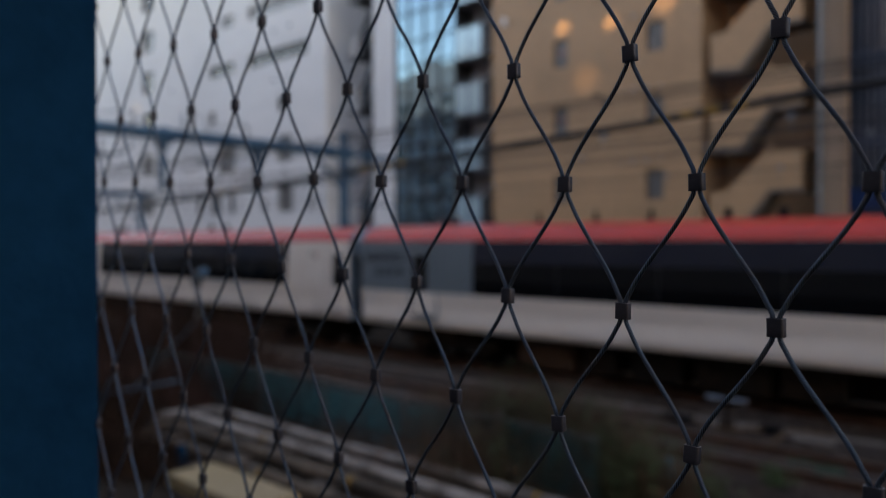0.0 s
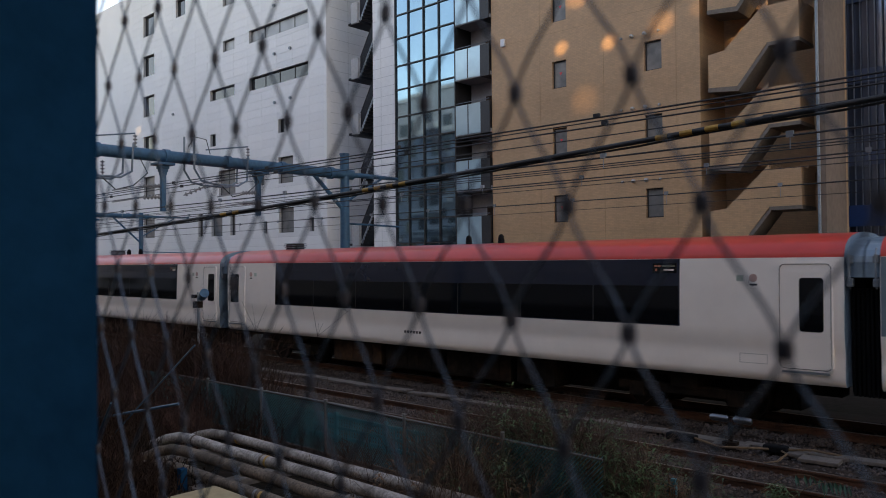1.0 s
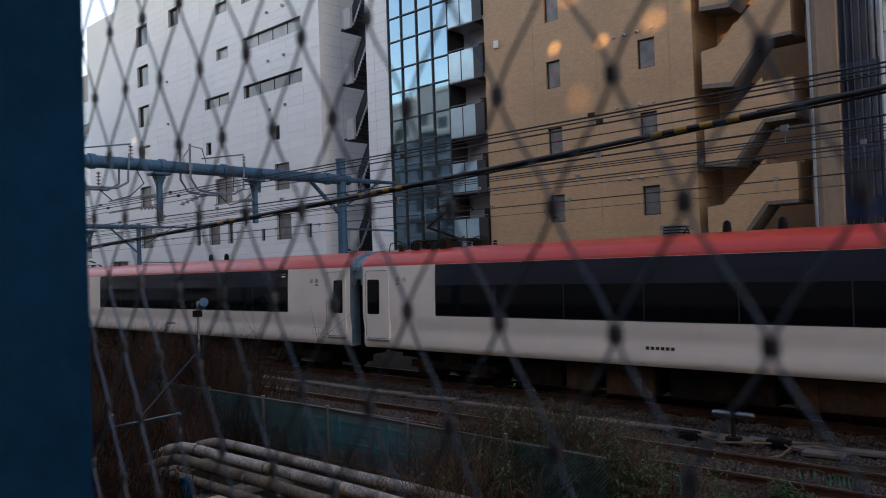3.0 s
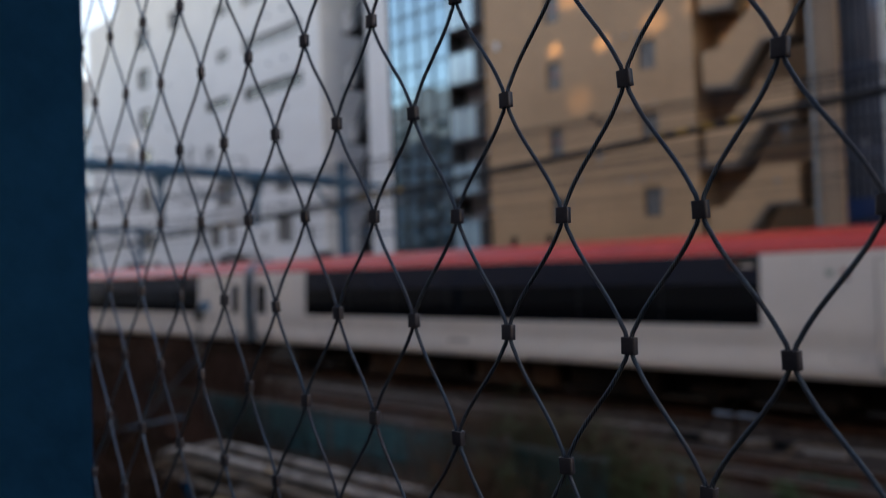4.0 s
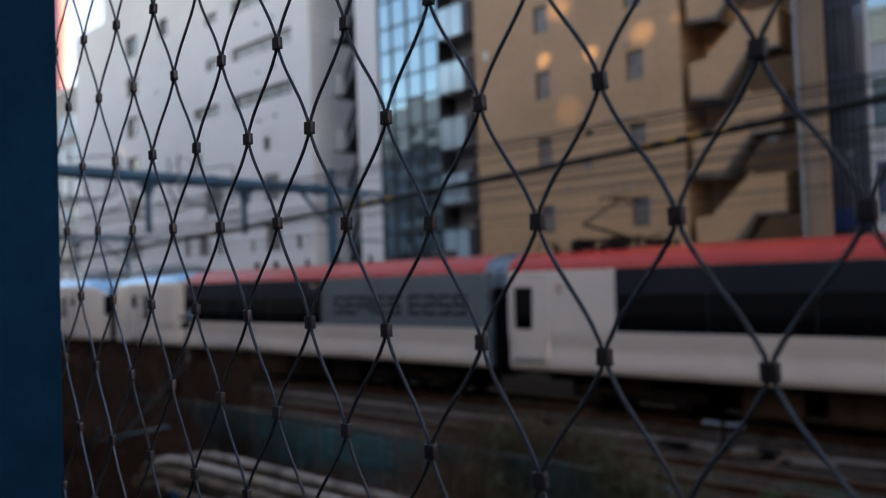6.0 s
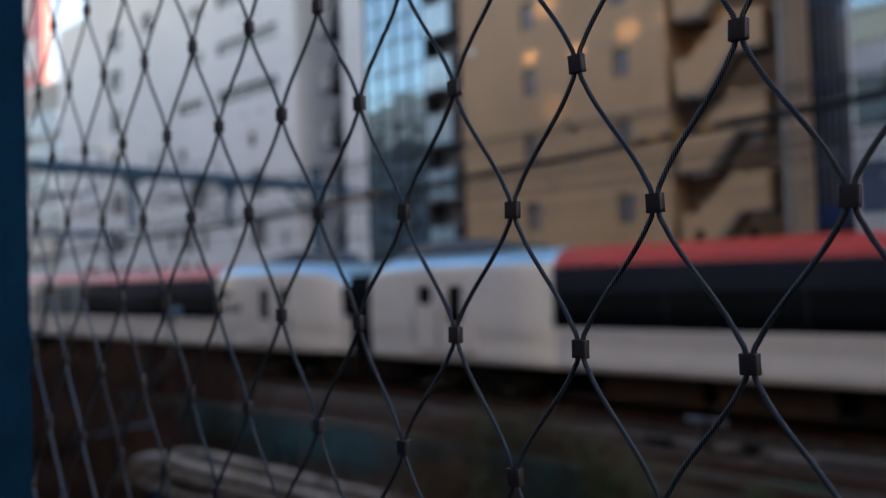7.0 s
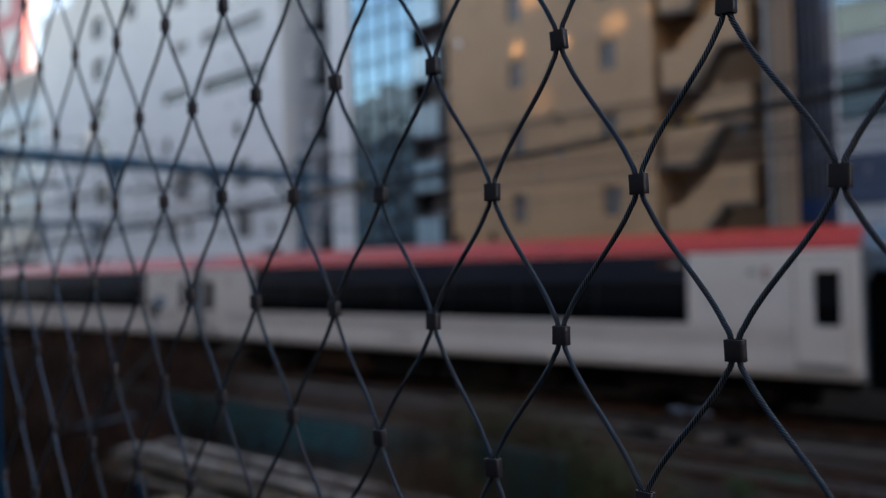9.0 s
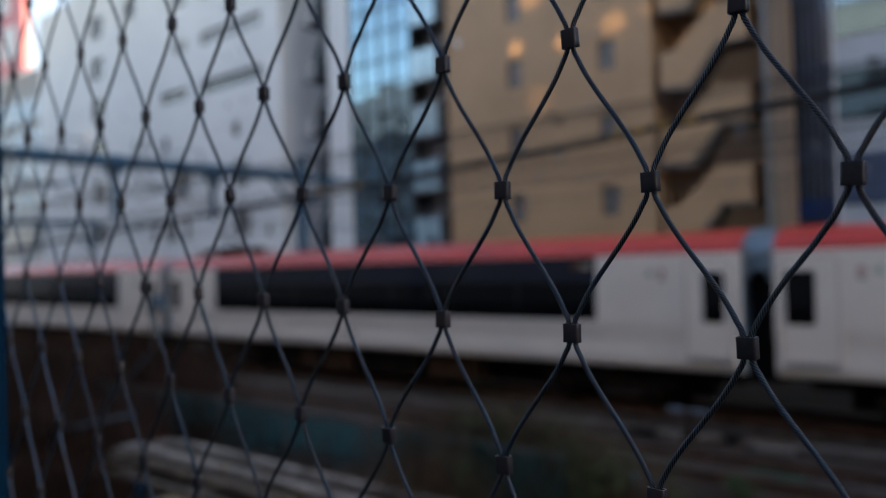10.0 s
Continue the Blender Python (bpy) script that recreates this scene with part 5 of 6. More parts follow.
def hoop(g, y, z):
    """Bent tube brackets with hanging insulators."""
    bm = bmesh.new()
    for x in (-0.32, 0.32):
        tube(bm, [(x, y, z + 0.75), (x, y, z - 0.35), (x, y + 0.25, z - 0.72), (x, y + 0.7, z - 0.8), (x, y + 1.6, z - 0.8), (x, y + 1.95, z - 0.6), (x, y + 2.0, z + 0.25)], 0.036, 8)
    tube(bm, [(0, y + 0.6, z + 0.35), (0, y + 2.2, z + 0.62)], 0.025, 6)
    box(bm, -0.36, 0.36, y - 0.06, y + 0.06, z - 0.1, z + 0.1)
    part("bracket", bm, M_BLUEPALE, g, "galvanised bent tube bracket")
    for a, b in (((0, y + 1.2, z - 0.3), (0, y + 1.2, z - 0.82)), ((0, y + 2.2, z + 0.58), (0, y + 2.2, z + 0.05)), ((0, y + 0.6, z - 0.85), (0, y - 0.2, z - 1.2))):
        bm = bmesh.new()
        insulator(bm, a, b)
        part("insulator", bm, M_INSUL, g)
    bm = bmesh.new()
    pts = [(0.1, y + 2.2, z + 0.05), (0.2, y + 2.5, z - 0.6), (0.1, y + 2.1, z - 1.0), (0.0, y + 1.6, z - 1.15), (0.0, y + 1.2, z - 0.82)]
    tube(bm, pts, 0.02, 5)
    pts = [(0.1, y - 0.1, z + 0.35), (0.2, y + 0.1, z + 0.7), (0.2, y + 0.5, z + 0.65), (0.1, y + 0.7, z + 0.2)]
    tube(bm, pts, 0.015, 5)
    part("jumper_cable", bm, M_CABLE, g)


M_INSUL = mat("ribbed_insulator", (0.24, 0.25, 0.27), 0.35, vary=0.2)
M_BLUEPALE = mat("galvanised_blue_grey", (0.15, 0.21, 0.27), 0.45, metal=0.3, vary=0.2, grain=12)
near_g = gantry(-23.0, 6.57, 19.1, 3.0, 0.19, "pale blue tubular steel gantry carrying the overhead wires")
hang(near_g, 11.7, 6.57, 1.75)
hang(near_g, 15.2, 6.57, 1.75)
hoop(near_g, 8.6, 6.57)
hoop(near_g, 12.6, 6.57)
far_g = gantry(-40.0, 5.75, 19.1, 3.0, 0.12, "pale blue steel gantry farther along the tracks", 0.15)
hang(far_g, 13.5, 5.75, 1.3, 0.07)
hang(far_g, 16.5, 5.75, 1.3, 0.07)


def overhead(y, z, r, sag=0.0, lower=None, label="thin black overhead wire", clamps=0, x0=-130, x1=40):
    w = thing("overhead_wire", label, "cable", "wires over the tracks")
    bm = bmesh.new()
    tube(bm, [(x, y, z - sag * (1 - ((x + 12) / 12) ** 2 if abs(x + 12) < 12 else 0)) for x in range(x0, x1 + 1, 2)], r, 6)
    part("wire", bm, M_CABLE, w)
    if lower:
        bm = bmesh.new()
        tube(bm, [(x0, y, lower), (x1, y, lower)], 0.0085, 6)
        part("contact_wire", bm, M_CABLE, w)
        for k in range(13):
            x = -38 + k * 3.1
            bm = bmesh.new()
            tube(bm, [(x, y, lower), (x, y, z)], 0.007, 5)
            box(bm, x - 0.05, x + 0.05, y - 0.03, y + 0.03, z - 0.05, z + 0.04)
            part("dropper", bm, M_STEEL, w)
    for k in range(clamps):
        bm = bmesh.new()
        x = -36 + k * 5.6
        box(bm, x - 0.07, x + 0.07, y - 0.035, y + 0.035, z - 0.045, z + 0.045, bevel=0.015)
        part("clamp", bm, M_CABLE, w)


overhead(13.0, 5.96, 0.018, 0.04, clamps=7, label="thick black feeder wire with clamps")
overhead(13.0, 5.89, 0.013, 0.04)
overhead(13.3, 5.86, 0.017, 0.05, clamps=7, label="thick black feeder wire with clamps")
overhead(15.7, 6.15, 0.014, 0.1)
overhead(15.7, 5.14, 0.016, 0.05, 4.93, "overhead line of two wires with droppers")
overhead(11.57, 4.95, 0.016, 0.05, 4.72, "overhead line of two wires with droppers")
overhead(20.0, 5.02, 0.018, 0.05, 4.70, "overhead line of two wires with droppers")
overhead(20.0, 5.6, 0.016, 0.05)
overhead(21.6, 6.3, 0.02, 0.06)
overhead(18.6, 5.75, 0.014)


M_YELLOWDULL = mat("faded_yellow_tape", (0.36, 0.2, 0.03), 0.6, vary=0.2, grain=20)


def marked_cable():
    w = thing("marked_cable", "thick black cable with yellow marks slung along the tracks", "cable")

    def at(x):
        return Vector((x, 11.0, 5.325 + 0.0545 * x + 0.00042 * x * x))
    bm = bmesh.new()
    tube(bm, [at(-60 + k) for k in range(91)], 0.042, 10)
    part("cable", bm, M_CABLE, w, smooth=True)
    bm = bmesh.new()
    tube(bm, [at(-60 + k) + Vector((0, 0.03, -0.056 - 0.012 * math.sin(k * 1.9))) for k in range(91)], 0.018, 8)
    part("lashed_cable", bm, M_CABLE, w, smooth=True)
    for x0, n, step in ((-18.4, 2, 0.6), (-12.62, 4, 0.38), (-5.71, 4, 0.40)):
        for k in range(n):
            bm = bmesh.new()
            a = x0 + k * step
            tube(bm, [at(a), at(a + step * 0.25), at(a + step * 0.5)], 0.046, 10)
            part("yellow_mark", bm, M_YELLOWDULL, w)
    for x in (-16.5, -10.2, -4.0):
        bm = bmesh.new()
        tube(bm, [at(x) + Vector((-0.06, 0, 0)), at(x) + Vector((0.06, 0, 0))], 0.056, 8)
        part("hanger", bm, M_CABLE, w)


marked_cable()


# ---- beside the near track ----
def pipes():
    rng = random.Random(8)
    for y, z, r, x0, shade in ((7.1, 0.20, 0.078, -12.3, 0), (6.6, 0.19, 0.085, -12.5, 0), (6.12, 0.18, 0.085, -11.8, 1), (5.76, 0.08, 0.075, -11.3, 1)):
        p = thing("service_pipe", "dirty pale service pipe with bands, lying beside the track" if not shade else "grimy brown-grey service pipe lying beside the track", "pipe", "service pipes along the track")
        bm = bmesh.new()
        pts = [(x0 - 0.5, y - 0.22, z - 0.22), (x0 - 0.2, y - 0.08, z - 0.09), (x0 + 0.1, y - 0.02, z - 0.02), (x0 + 0.5, y, z)]
        x = x0 + 1.4
        while x < 6:
            pts.append((x, y + rng.uniform(-0.012, 0.012), z + rng.uniform(-0.01, 0.01)))
            x += 1.1
        tube(bm, pts, r, 18)
        part("tube", bm, M_PIPEDARK if shade else M_PIPE, p, smooth=True)
        x = x0 + rng.uniform(0.4, 0.9)
        while x < 4:
            bm = bmesh.new()
            tube(bm, [(x - 0.022, y, z), (x + 0.022, y, z)], r + 0.006, 18)
            part("band", bm, M_PIPEDARK if rng.random() < 0.7 else M_FENCEGREY, p)
            if rng.random() < 0.4:
                bm = bmesh.new()
                tube(bm, [(x + 0.1, y, z), (x + 0.15, y, z)], r + 0.004, 18)
                part("yellow_mark", bm, M_YELLOWDULL, p)
            x += rng.uniform(1.6, 3.0)
    for k in range(9):
        bm = bmesh.new()
        box(bm, -12.2 + k * 2.0, -11.95 + k * 2.0, 5.55, 7.3, -0.35, -0.03 if k else -0.05, bevel=0.02)
        tagged(part("pipe_support", bm, M_CONC), "low concrete block under the service pipes", "support", "supports of the pipes")


M_PIPEDARK = mat("grimy_pipe", (0.125, 0.094, 0.070), 0.85, vary=0.5, grain=28, stain=2.6, tint=(0.026, 0.019, 0.014), bump=0.4, bump_scale=45)
pipes()

b = boxpart("concrete_box", (-9.55, -7.6, 4.9, 5.6, -0.4, 0.10), M_CREAM, None, "", 0.02)
tagged(b, "cream concrete box beside the pipes", "block")
bm = bmesh.new()
box(bm, -10.42, -10.30, 5.50, 5.60, -0.35, 0.20, bevel=0.01)
tagged(part("marker_post", bm, M_POST), "short dark blue steel post beside the pipes", "post")


def chain_fence():
    f = thing("chain_link_fence", "low chain-link fence with grey posts and rail", "fence")
    y = 8.0
    for k in range(6):
        x = -15.77 + k * 1.87
        bm = bmesh.new()
        tube(bm, [(x, y, -0.35), (x, y, 0.86)], 0.028, 10)
        tube(bm, [(x, y, 0.86), (x, y, 0.875)], 0.034, 10)
        part("post", bm, M_FENCEGREY, f)
    bm = bmesh.new()
    tube(bm, [(-16, y, 0.82), (-10.2, y, 0.83), (-8.2, y, 0.80), (-4.9, y, 0.76)], 0.016, 8)
    part("rail", bm, M_FENCEGREY, f)
    bm = bmesh.new()
    tube(bm, [(-16, y, 0.0), (-4.9, y, -0.02)], 0.02, 8)
    part("rail", bm, M_CONC, f)
    bm = bmesh.new()
    for k in range(207):
        x = -16.3 + k * 0.055
        for s in (1, -1):
            ends = [(min(x - s * 0.4, -4.9), -0.02), (min(x + s * 0.4, -4.9), 0.8)]
            if x + 0.4 > -4.9:
                u = (-4.9 - x + 0.4) / 0.8
                ends = [(x - 0.4, -0.02), (-4.9, -0.02 + 0.82 * u)] if s > 0 else [(-4.9, 0.8 - 0.82 * u), (x - 0.4, 0.8)]
            tube(bm, [(px, y + 0.004 * s, pz) for px, pz in ends], 0.0054, 3, closed=False)
    tagged(part("netting", bm, M_NETTING, f), "dull green wire netting", kind="stuff")


M_NETTING = mat("green_coated_wire", (0.016, 0.16, 0.20), 0.6, vary=0.25, grain=3, stain=1.2)
chain_fence()


def teal_fence():
    f = thing("green_mesh_fence", "low blue-green panel fence behind the netting", "fence")
    y = 9.25
    bm = bmesh.new()
    box(bm, 0, 0.03, 0.0125, 0.02, -0.22, 0.28)
    slat = mesh_of("slat", bm, M_GREENNET)
    for k in range(9):
        x = -15.5 + k * 1.36
        bm = bmesh.new()
        box(bm, x - 0.035, x + 0.035, y - 0.035, y + 0.035, -0.35, 0.33, bevel=0.006)
        part("post", bm, M_GREENNET, f)
        if k == 8:
            continue
        for z in (-0.16, 0.02, 0.22):
            boxpart("rail", (x + 0.036, x + 1.32, y - 0.012, y + 0.012, z, z + 0.05), M_GREENNET, f)
        for q in range(17):
            ob = new("slat", slat)
            ob.parent, ob.location = f, (x + 0.08 + q * 0.073, y, 0)


teal_fence()


def trough():
    t = thing("cable_trough", "row of worn concrete cable trough lids in ballast", "trough")
    rng = random.Random(12)
    x = -34.0
    me = {}
    while x < 3:
        w = rng.choice((0.5, 0.5, 1.0))
        if w not in me:
            bm = bmesh.new()
            box(bm, 0.008, w - 0.008, -0.14, 0.14, 0, 0.06, bevel=0.012)
            me[w] = mesh_of("lid", bm, M_CONC)
        ob = new("lid", me[w])
        ob.parent = t
        ob.matrix_basis = pose(x, 13.72 + rng.uniform(-0.02, 0.02), -0.2 + rng.uniform(0, 0.03), rng.uniform(-3, 3), rng.uniform(-1.5, 1.5), rng.uniform(-2, 2))
        x += w
    for x, y, a in ((-5.6, 13.4, 8), (-4.7, 13.55, -12), (-4.1, 13.3, 4)):
        bm = bmesh.new()
        box(bm, -0.3, 0.3, -0.17, 0.17, 0, 0.06, bevel=0.012)
        ob = part("loose_slab", bm, M_CONC)
        ob.matrix_basis = pose(x, y, -0.17, 0, 0, a)
        tagged(ob, "loose pale concrete slab lying on ballast", "slab", "slabs by the trough")


trough()


def ground_signal():
    s = thing("ground_lamp", "pair of bright steel cylinder lamps on a rusty stub", "lamp", at=(-5.57, 13.3, 0))
    bm = bmesh.new()
    tube(bm, [(0, 0, -0.25), (0, 0, 0.28)], 0.04, 8)
    box(bm, -0.12, 0.12, -0.08, 0.08, -0.25, -0.05)
    part("stub", bm, M_DARK, s)
    for x0, x1 in ((-0.36, -0.03), (0.06, 0.38)):
        bm = bmesh.new()
        tube(bm, [(x0, 0, 0.34), (x0 + 0.03, 0, 0.34), (x1 - 0.03, 0, 0.335), (x1, 0, 0.335)], [0.04, 0.062, 0.062, 0.04], 14)
        part("lamp_body", bm, M_POLISH, s, smooth=True)
    s = thing("track_signal", "small grey signal head on a thin post", "signal", at=(-23.7, 13.3, 0))
    bm = bmesh.new()
    tube(bm, [(0, 0, -0.3), (0, 0, 2.2)], 0.045, 8)
    part("post", bm, M_STEEL, s)
    bm = bmesh.new()
    tube(bm, [(0.2, 0, 2.0), (0.35, -0.05, 2.06), (0.75, -0.2, 2.2)], [0.09, 0.14, 0.15], 12)
    tube(bm, [(0.0, 0, 2.0), (0.3, 0, 2.0)], 0.04, 8)
    part("head", bm, M_BLUESTEEL, s)
    bm = bmesh.new()
    box(bm, -0.12, 0.12, -0.14, 0.1, 1.68, 1.9, bevel=0.02)
    box(bm, -0.3, -0.1, -0.1, 0.1, 2.0, 2.12, bevel=0.02)
    part("box", bm, M_DARK, s)
    # cable lying on the ballast
    bm = bmesh.new()
    tube(bm, [(-6.6, 13.35, -0.12), (-6.2, 13.2, -0.06), (-5.7, 13.1, -0.13), (-5.2, 13.15, -0.08), (-4.9, 13.4, -0.1), (-4.3, 13.6, -0.06), (-3.9, 13.75, -0.12)], 0.021, 8)
    tube(bm, [(-4.75, 13.4, -0.1), (-4.55, 13.1, -0.07), (-4.6, 12.8, -0.14), (-4.75, 12.6, -0.16)], 0.017, 8)
    tagged(part("loose_cable", bm, M_TAN), "brown cable lying loose on the ballast", "cable")
    for x, y, w in ((-6.45, 13.25, 0.28), (-4.85, 13.45, 0.2), (-9.5, 13.8, 0.18)):
        bm = bmesh.new()
        box(bm, -w, w, -0.1, 0.1, -0.16, -0.03, bevel=0.04)
        ob = part("sandbag", bm, M_RUBBER)
        ob.location = (x, y, 0)
        tagged(ob, "small black bag lying beside the cable trough", "bag", "bags by the trough")


M_TAN = mat("tan_cable", (0.13, 0.082, 0.045), 0.7, vary=0.2, grain=12)
M_POLISH = mat("bright_steel", (0.15, 0.17, 0.20), 0.35, metal=0.95, vary=0.08)
ground_signal()


def pole(p, q, r, label):
    bm = bmesh.new()
    tube(bm, [p, q], r, 8)
    tagged(part("leaning_pole", bm, M_BLUESTEEL), label, "pole", "poles in the thicket")


pole((-10.8, 6.0, 1.9), (-13.95, 6.0, -0.06), 0.012, "thin pale pole leaning in the thicket")
pole((-14.6, 6.0, 0.27), (-11.3, 6.0, 0.95), 0.022, "thin pale pole lying across the thicket")
pole((-11.9, 5.2, 1.0), (-13.6, 5.6, -0.1), 0.018, "thin pale pole leaning in the thicket")


# ---- plants ----
def stems(bm, rng, x, y, z, height, n, spread, lean, thick, fork=2):
    for _ in range(n):
        bx, by = x + rng.gauss(0, spread * 0.45), y + rng.gauss(0, spread * 0.45)
        h = height * rng.uniform(0.45, 1.15)
        dx, dy = rng.gauss(lean, 0.28), rng.gauss(0, 0.28)
        pts = []
        for k in range(5):
            u = k / 4
            pts.append((bx + dx * h * u * u + rng.gauss(0, 0.015), by + dy * h * u * u + rng.gauss(0, 0.015), z + h * u))
        tube(bm, pts, [thick * (1 - 0.75 * k / 4) for k in range(5)], 3, closed=False)
        for _ in range(fork):
            k = rng.randrange(1, 4)
            p = Vector(pts[k])
            d = Vector((rng.gauss(0, 0.5), rng.gauss(0, 0.5), rng.uniform(0.2, 1.0))) * h * 0.35
            tube(bm, [p, p + d * 0.5 + Vector((0, 0, 0.02)), p + d], [thick * 0.5, thick * 0.35, thick * 0.2], 3, closed=False)


def thicket(x, y, z, height, n, spread, seed, label, m=None, lean=0.0, thick=0.009):
    rng = random.Random(seed)
    bm = bmesh.new()
    stems(bm, rng, x, y, z, height, n, spread, lean, thick, 3)
    me = bpy.data.meshes.new("bush")
    bm.to_mesh(me)
    bm.free()
    me.materials.append(m or M_TWIG)
    tagged(new("bush", me), label, "bush", "bushes along the track")


def blades(name, x, y, z, height, n, spread, seed, m, label, width=0.012, droop=0.5):
    """A tuft of bent grass blades or long leaves."""
    rng = random.Random(seed)
    verts, faces = [], []
    for _ in range(n):
        bx, by = x + rng.gauss(0, spread * 0.5), y + rng.gauss(0, spread * 0.5)
        h = height * rng.uniform(0.4, 1.2)
        a = rng.uniform(0, 2 * math.pi)
        dx, dy = math.cos(a), math.sin(a)
        out = droop * rng.uniform(0.3, 1.2)
        w = width * rng.uniform(0.6, 1.3)
        i = len(verts)
        base = rng.uniform(0, 0.6) * h
        for k in range(4):
            u = k / 3
            px, py = bx + dx * out * h * u * u, by + dy * out * h * u * u
            pz = z + base * 0.6 + h * (u - 0.45 * out * u * u * u)
            ww = w * (1 - u) + 0.001
            verts += [(px - dy * ww, py + dx * ww, pz), (px + dy * ww, py - dx * ww, pz)]
        faces += [(i + 2 * k, i + 2 * k + 1, i + 2 * k + 3, i + 2 * k + 2) for k in range(3)]
    me = bpy.data.meshes.new(name)
    me.from_pydata(verts, [], faces)
    me.materials.append(m)
    tagged(new(name, me), label, "grass" if "grass" in name else "plant", "weeds along the track")


def leafy_weed(x, y, z, height, n, spread, seed, m, label):
    """Upright stems with short lance-shaped leaves all along them."""
    rng = random.Random(seed)
    verts, faces = [], []
    for _ in range(n):
        bx, by = x + rng.gauss(0, spread * 0.5), y + rng.gauss(0, spread * 0.5)
        h, lean, way = height * rng.uniform(0.55, 1.15), rng.uniform(0.05, 0.35), rng.uniform(0, 6.283)
        def at(u):
            return Vector((bx + math.cos(way) * lean * h * u * u, by + math.sin(way) * lean * h * u * u, z + h * u))
        i = len(verts)
        for k in range(4):
            p, r = at(k / 3), 0.004 * (1.1 - k / 3)
            verts += [p + Vector((r, 0, 0)), p + Vector((-r * 0.5, r * 0.87, 0)), p + Vector((-r * 0.5, -r * 0.87, 0))]
        for k in range(3):
            for q in range(3):
                faces.append((i + 3 * k + q, i + 3 * k + (q + 1) % 3, i + 3 * k + 3 + (q + 1) % 3, i + 3 * k + 3 + q))
        turn = rng.uniform(0, 6.283)
        for k in range(rng.randint(9, 16)):
            p = at(rng.uniform(0.25, 1.0))
            turn += 2.4 + rng.uniform(-0.5, 0.5)
            d = Vector((math.cos(turn), math.sin(turn), rng.uniform(0.0, 0.9))).normalized()
            side = d.cross(Vector((0, 0, 1))).normalized()
            length, w = rng.uniform(0.09, 0.19), rng.uniform(0.010, 0.019)
            mid_p, tip = p + d * length * 0.45, p + d * length - Vector((0, 0, length * 0.35))
            i = len(verts)
            verts += [p, mid_p + side * w, mid_p - Vector((0, 0, 0.006)), mid_p - side * w, tip]
            faces += [(i, i + 1, i + 2), (i, i + 2, i + 3), (i + 1, i + 4, i + 2), (i + 2, i + 4, i + 3)]
    me = bpy.data.meshes.new("green_weed")
    me.from_pydata(verts, [], faces)
    me.materials.append(m)
    tagged(new("green_weed", me), label, "plant", "weeds along the track", "stuff")


M_LEAFDRY = mat("withered_leaf", (0.12, 0.06, 0.028), 0.85, vary=0.25, island=0.5)
M_STEMDRY = mat("dry_stem", (0.066, 0.036, 0.023), 0.9, vary=0.3, island=0.5)
M_TWIGRED = mat("red_brown_twig", (0.038, 0.015, 0.010), 0.9, vary=0.3, island=0.4)
for k, (x, y, h, n, sp) in enumerate(((-14.3, 8.6, 1.7, 300, 1.0), (-16.0, 9.0, 1.8, 340, 1.5), (-18.5, 9.2, 1.8, 340, 1.7), (-21.5, 9.4, 1.8, 320, 1.8), (-25.0, 9.6, 1.7, 260, 2.2), (-13.0, 8.5, 1.2, 150, 0.6), (-16.5, 7.4, 1.4, 300, 1.4), (-19.5, 7.6, 1.5, 320, 1.8), (-14.6, 6.3, 1.0, 260, 1.1), (-16.5, 5.6, 1.0, 260, 1.2), (-13.9, 7.4, 1.1, 260, 0.7), (-13.4, 5.6, 0.9, 300, 0.8), (-12.5, 5.0, 0.6, 220, 0.7), (-15.2, 8.9, 1.7, 340, 1.0), (-12.4, 8.8, 0.9, 130, 0.6), (-14.2, 4.8, 1.0, 260, 0.9), (-12.9, 7.0, 0.8, 160, 0.5), (-12.4, 5.6, 0.7, 200, 0.6), (-11.6, 4.9, 0.5, 160, 0.6))):
    thicket(x, y, -0.22, h, n, sp, 30 + k, "bare red-brown thicket of thin twigs", M_TWIGRED if k % 2 == 0 else M_TWIG)
for k, (x, y, h, n) in enumerate(((-11.1, 4.5, 0.5, 420), (-10.4, 4.8, 0.42, 380), (-11.9, 4.2, 0.55, 420), (-10.2, 4.1, 0.4, 380), (-11.0, 5.2, 0.35, 300))):
    thicket(x, y, -0.12, h, n, 0.75, 220 + k, "dark low tangle of twigs beside the pipes", M_TWIG, 0.0, 0.011)
for k, (x, y, h, n) in enumerate(((-12.2, 7.75, 1.0, 110), (-11.3, 7.8, 0.85, 70), (-10.2, 7.7, 0.7, 40), (-8.7, 7.6, 0.75, 45))):
    thicket(x, y, -0.2, h, n, 0.55, 300 + k, "bare dark twigs growing through the fence", M_TWIGRED if k % 2 else M_TWIG, 0.05, 0.006)
for k, (x, y, h) in enumerate(((-13.9, 9.4, 2.3), (-14.6, 9.0, 2.1))):
    thicket(x, y, -0.22, h, 9, 0.4, 60 + k, "thin bare sapling standing above the thicket", M_TWIG, 0.1, 0.010)
for k, (x, y, h, n, sp) in enumerate(((-7.0, 8.5, 1.25, 260, 0.7), (-6.3, 8.7, 1.35, 260, 0.6), (-5.6, 8.5, 1.3, 200, 0.6), (-8.0, 8.7, 1.0, 160, 0.6), (-6.6, 7.4, 1.1, 220, 0.7), (-5.0, 8.8, 1.1, 150, 0.6), (-9.2, 7.6, 0.6, 60, 0.7), (-7.6, 7.0, 0.6, 90, 0.7), (-6.9, 8.9, 1.15, 320, 0.6), (-5.9, 9.0, 1.1, 320, 0.6), (-7.5, 8.3, 0.9, 260, 0.6))):
    thicket(x, y, -0.2, h, n, sp, 80 + k, "tangle of bare brown stems by the fence", M_STEMDRY, 0.05, 0.0065)
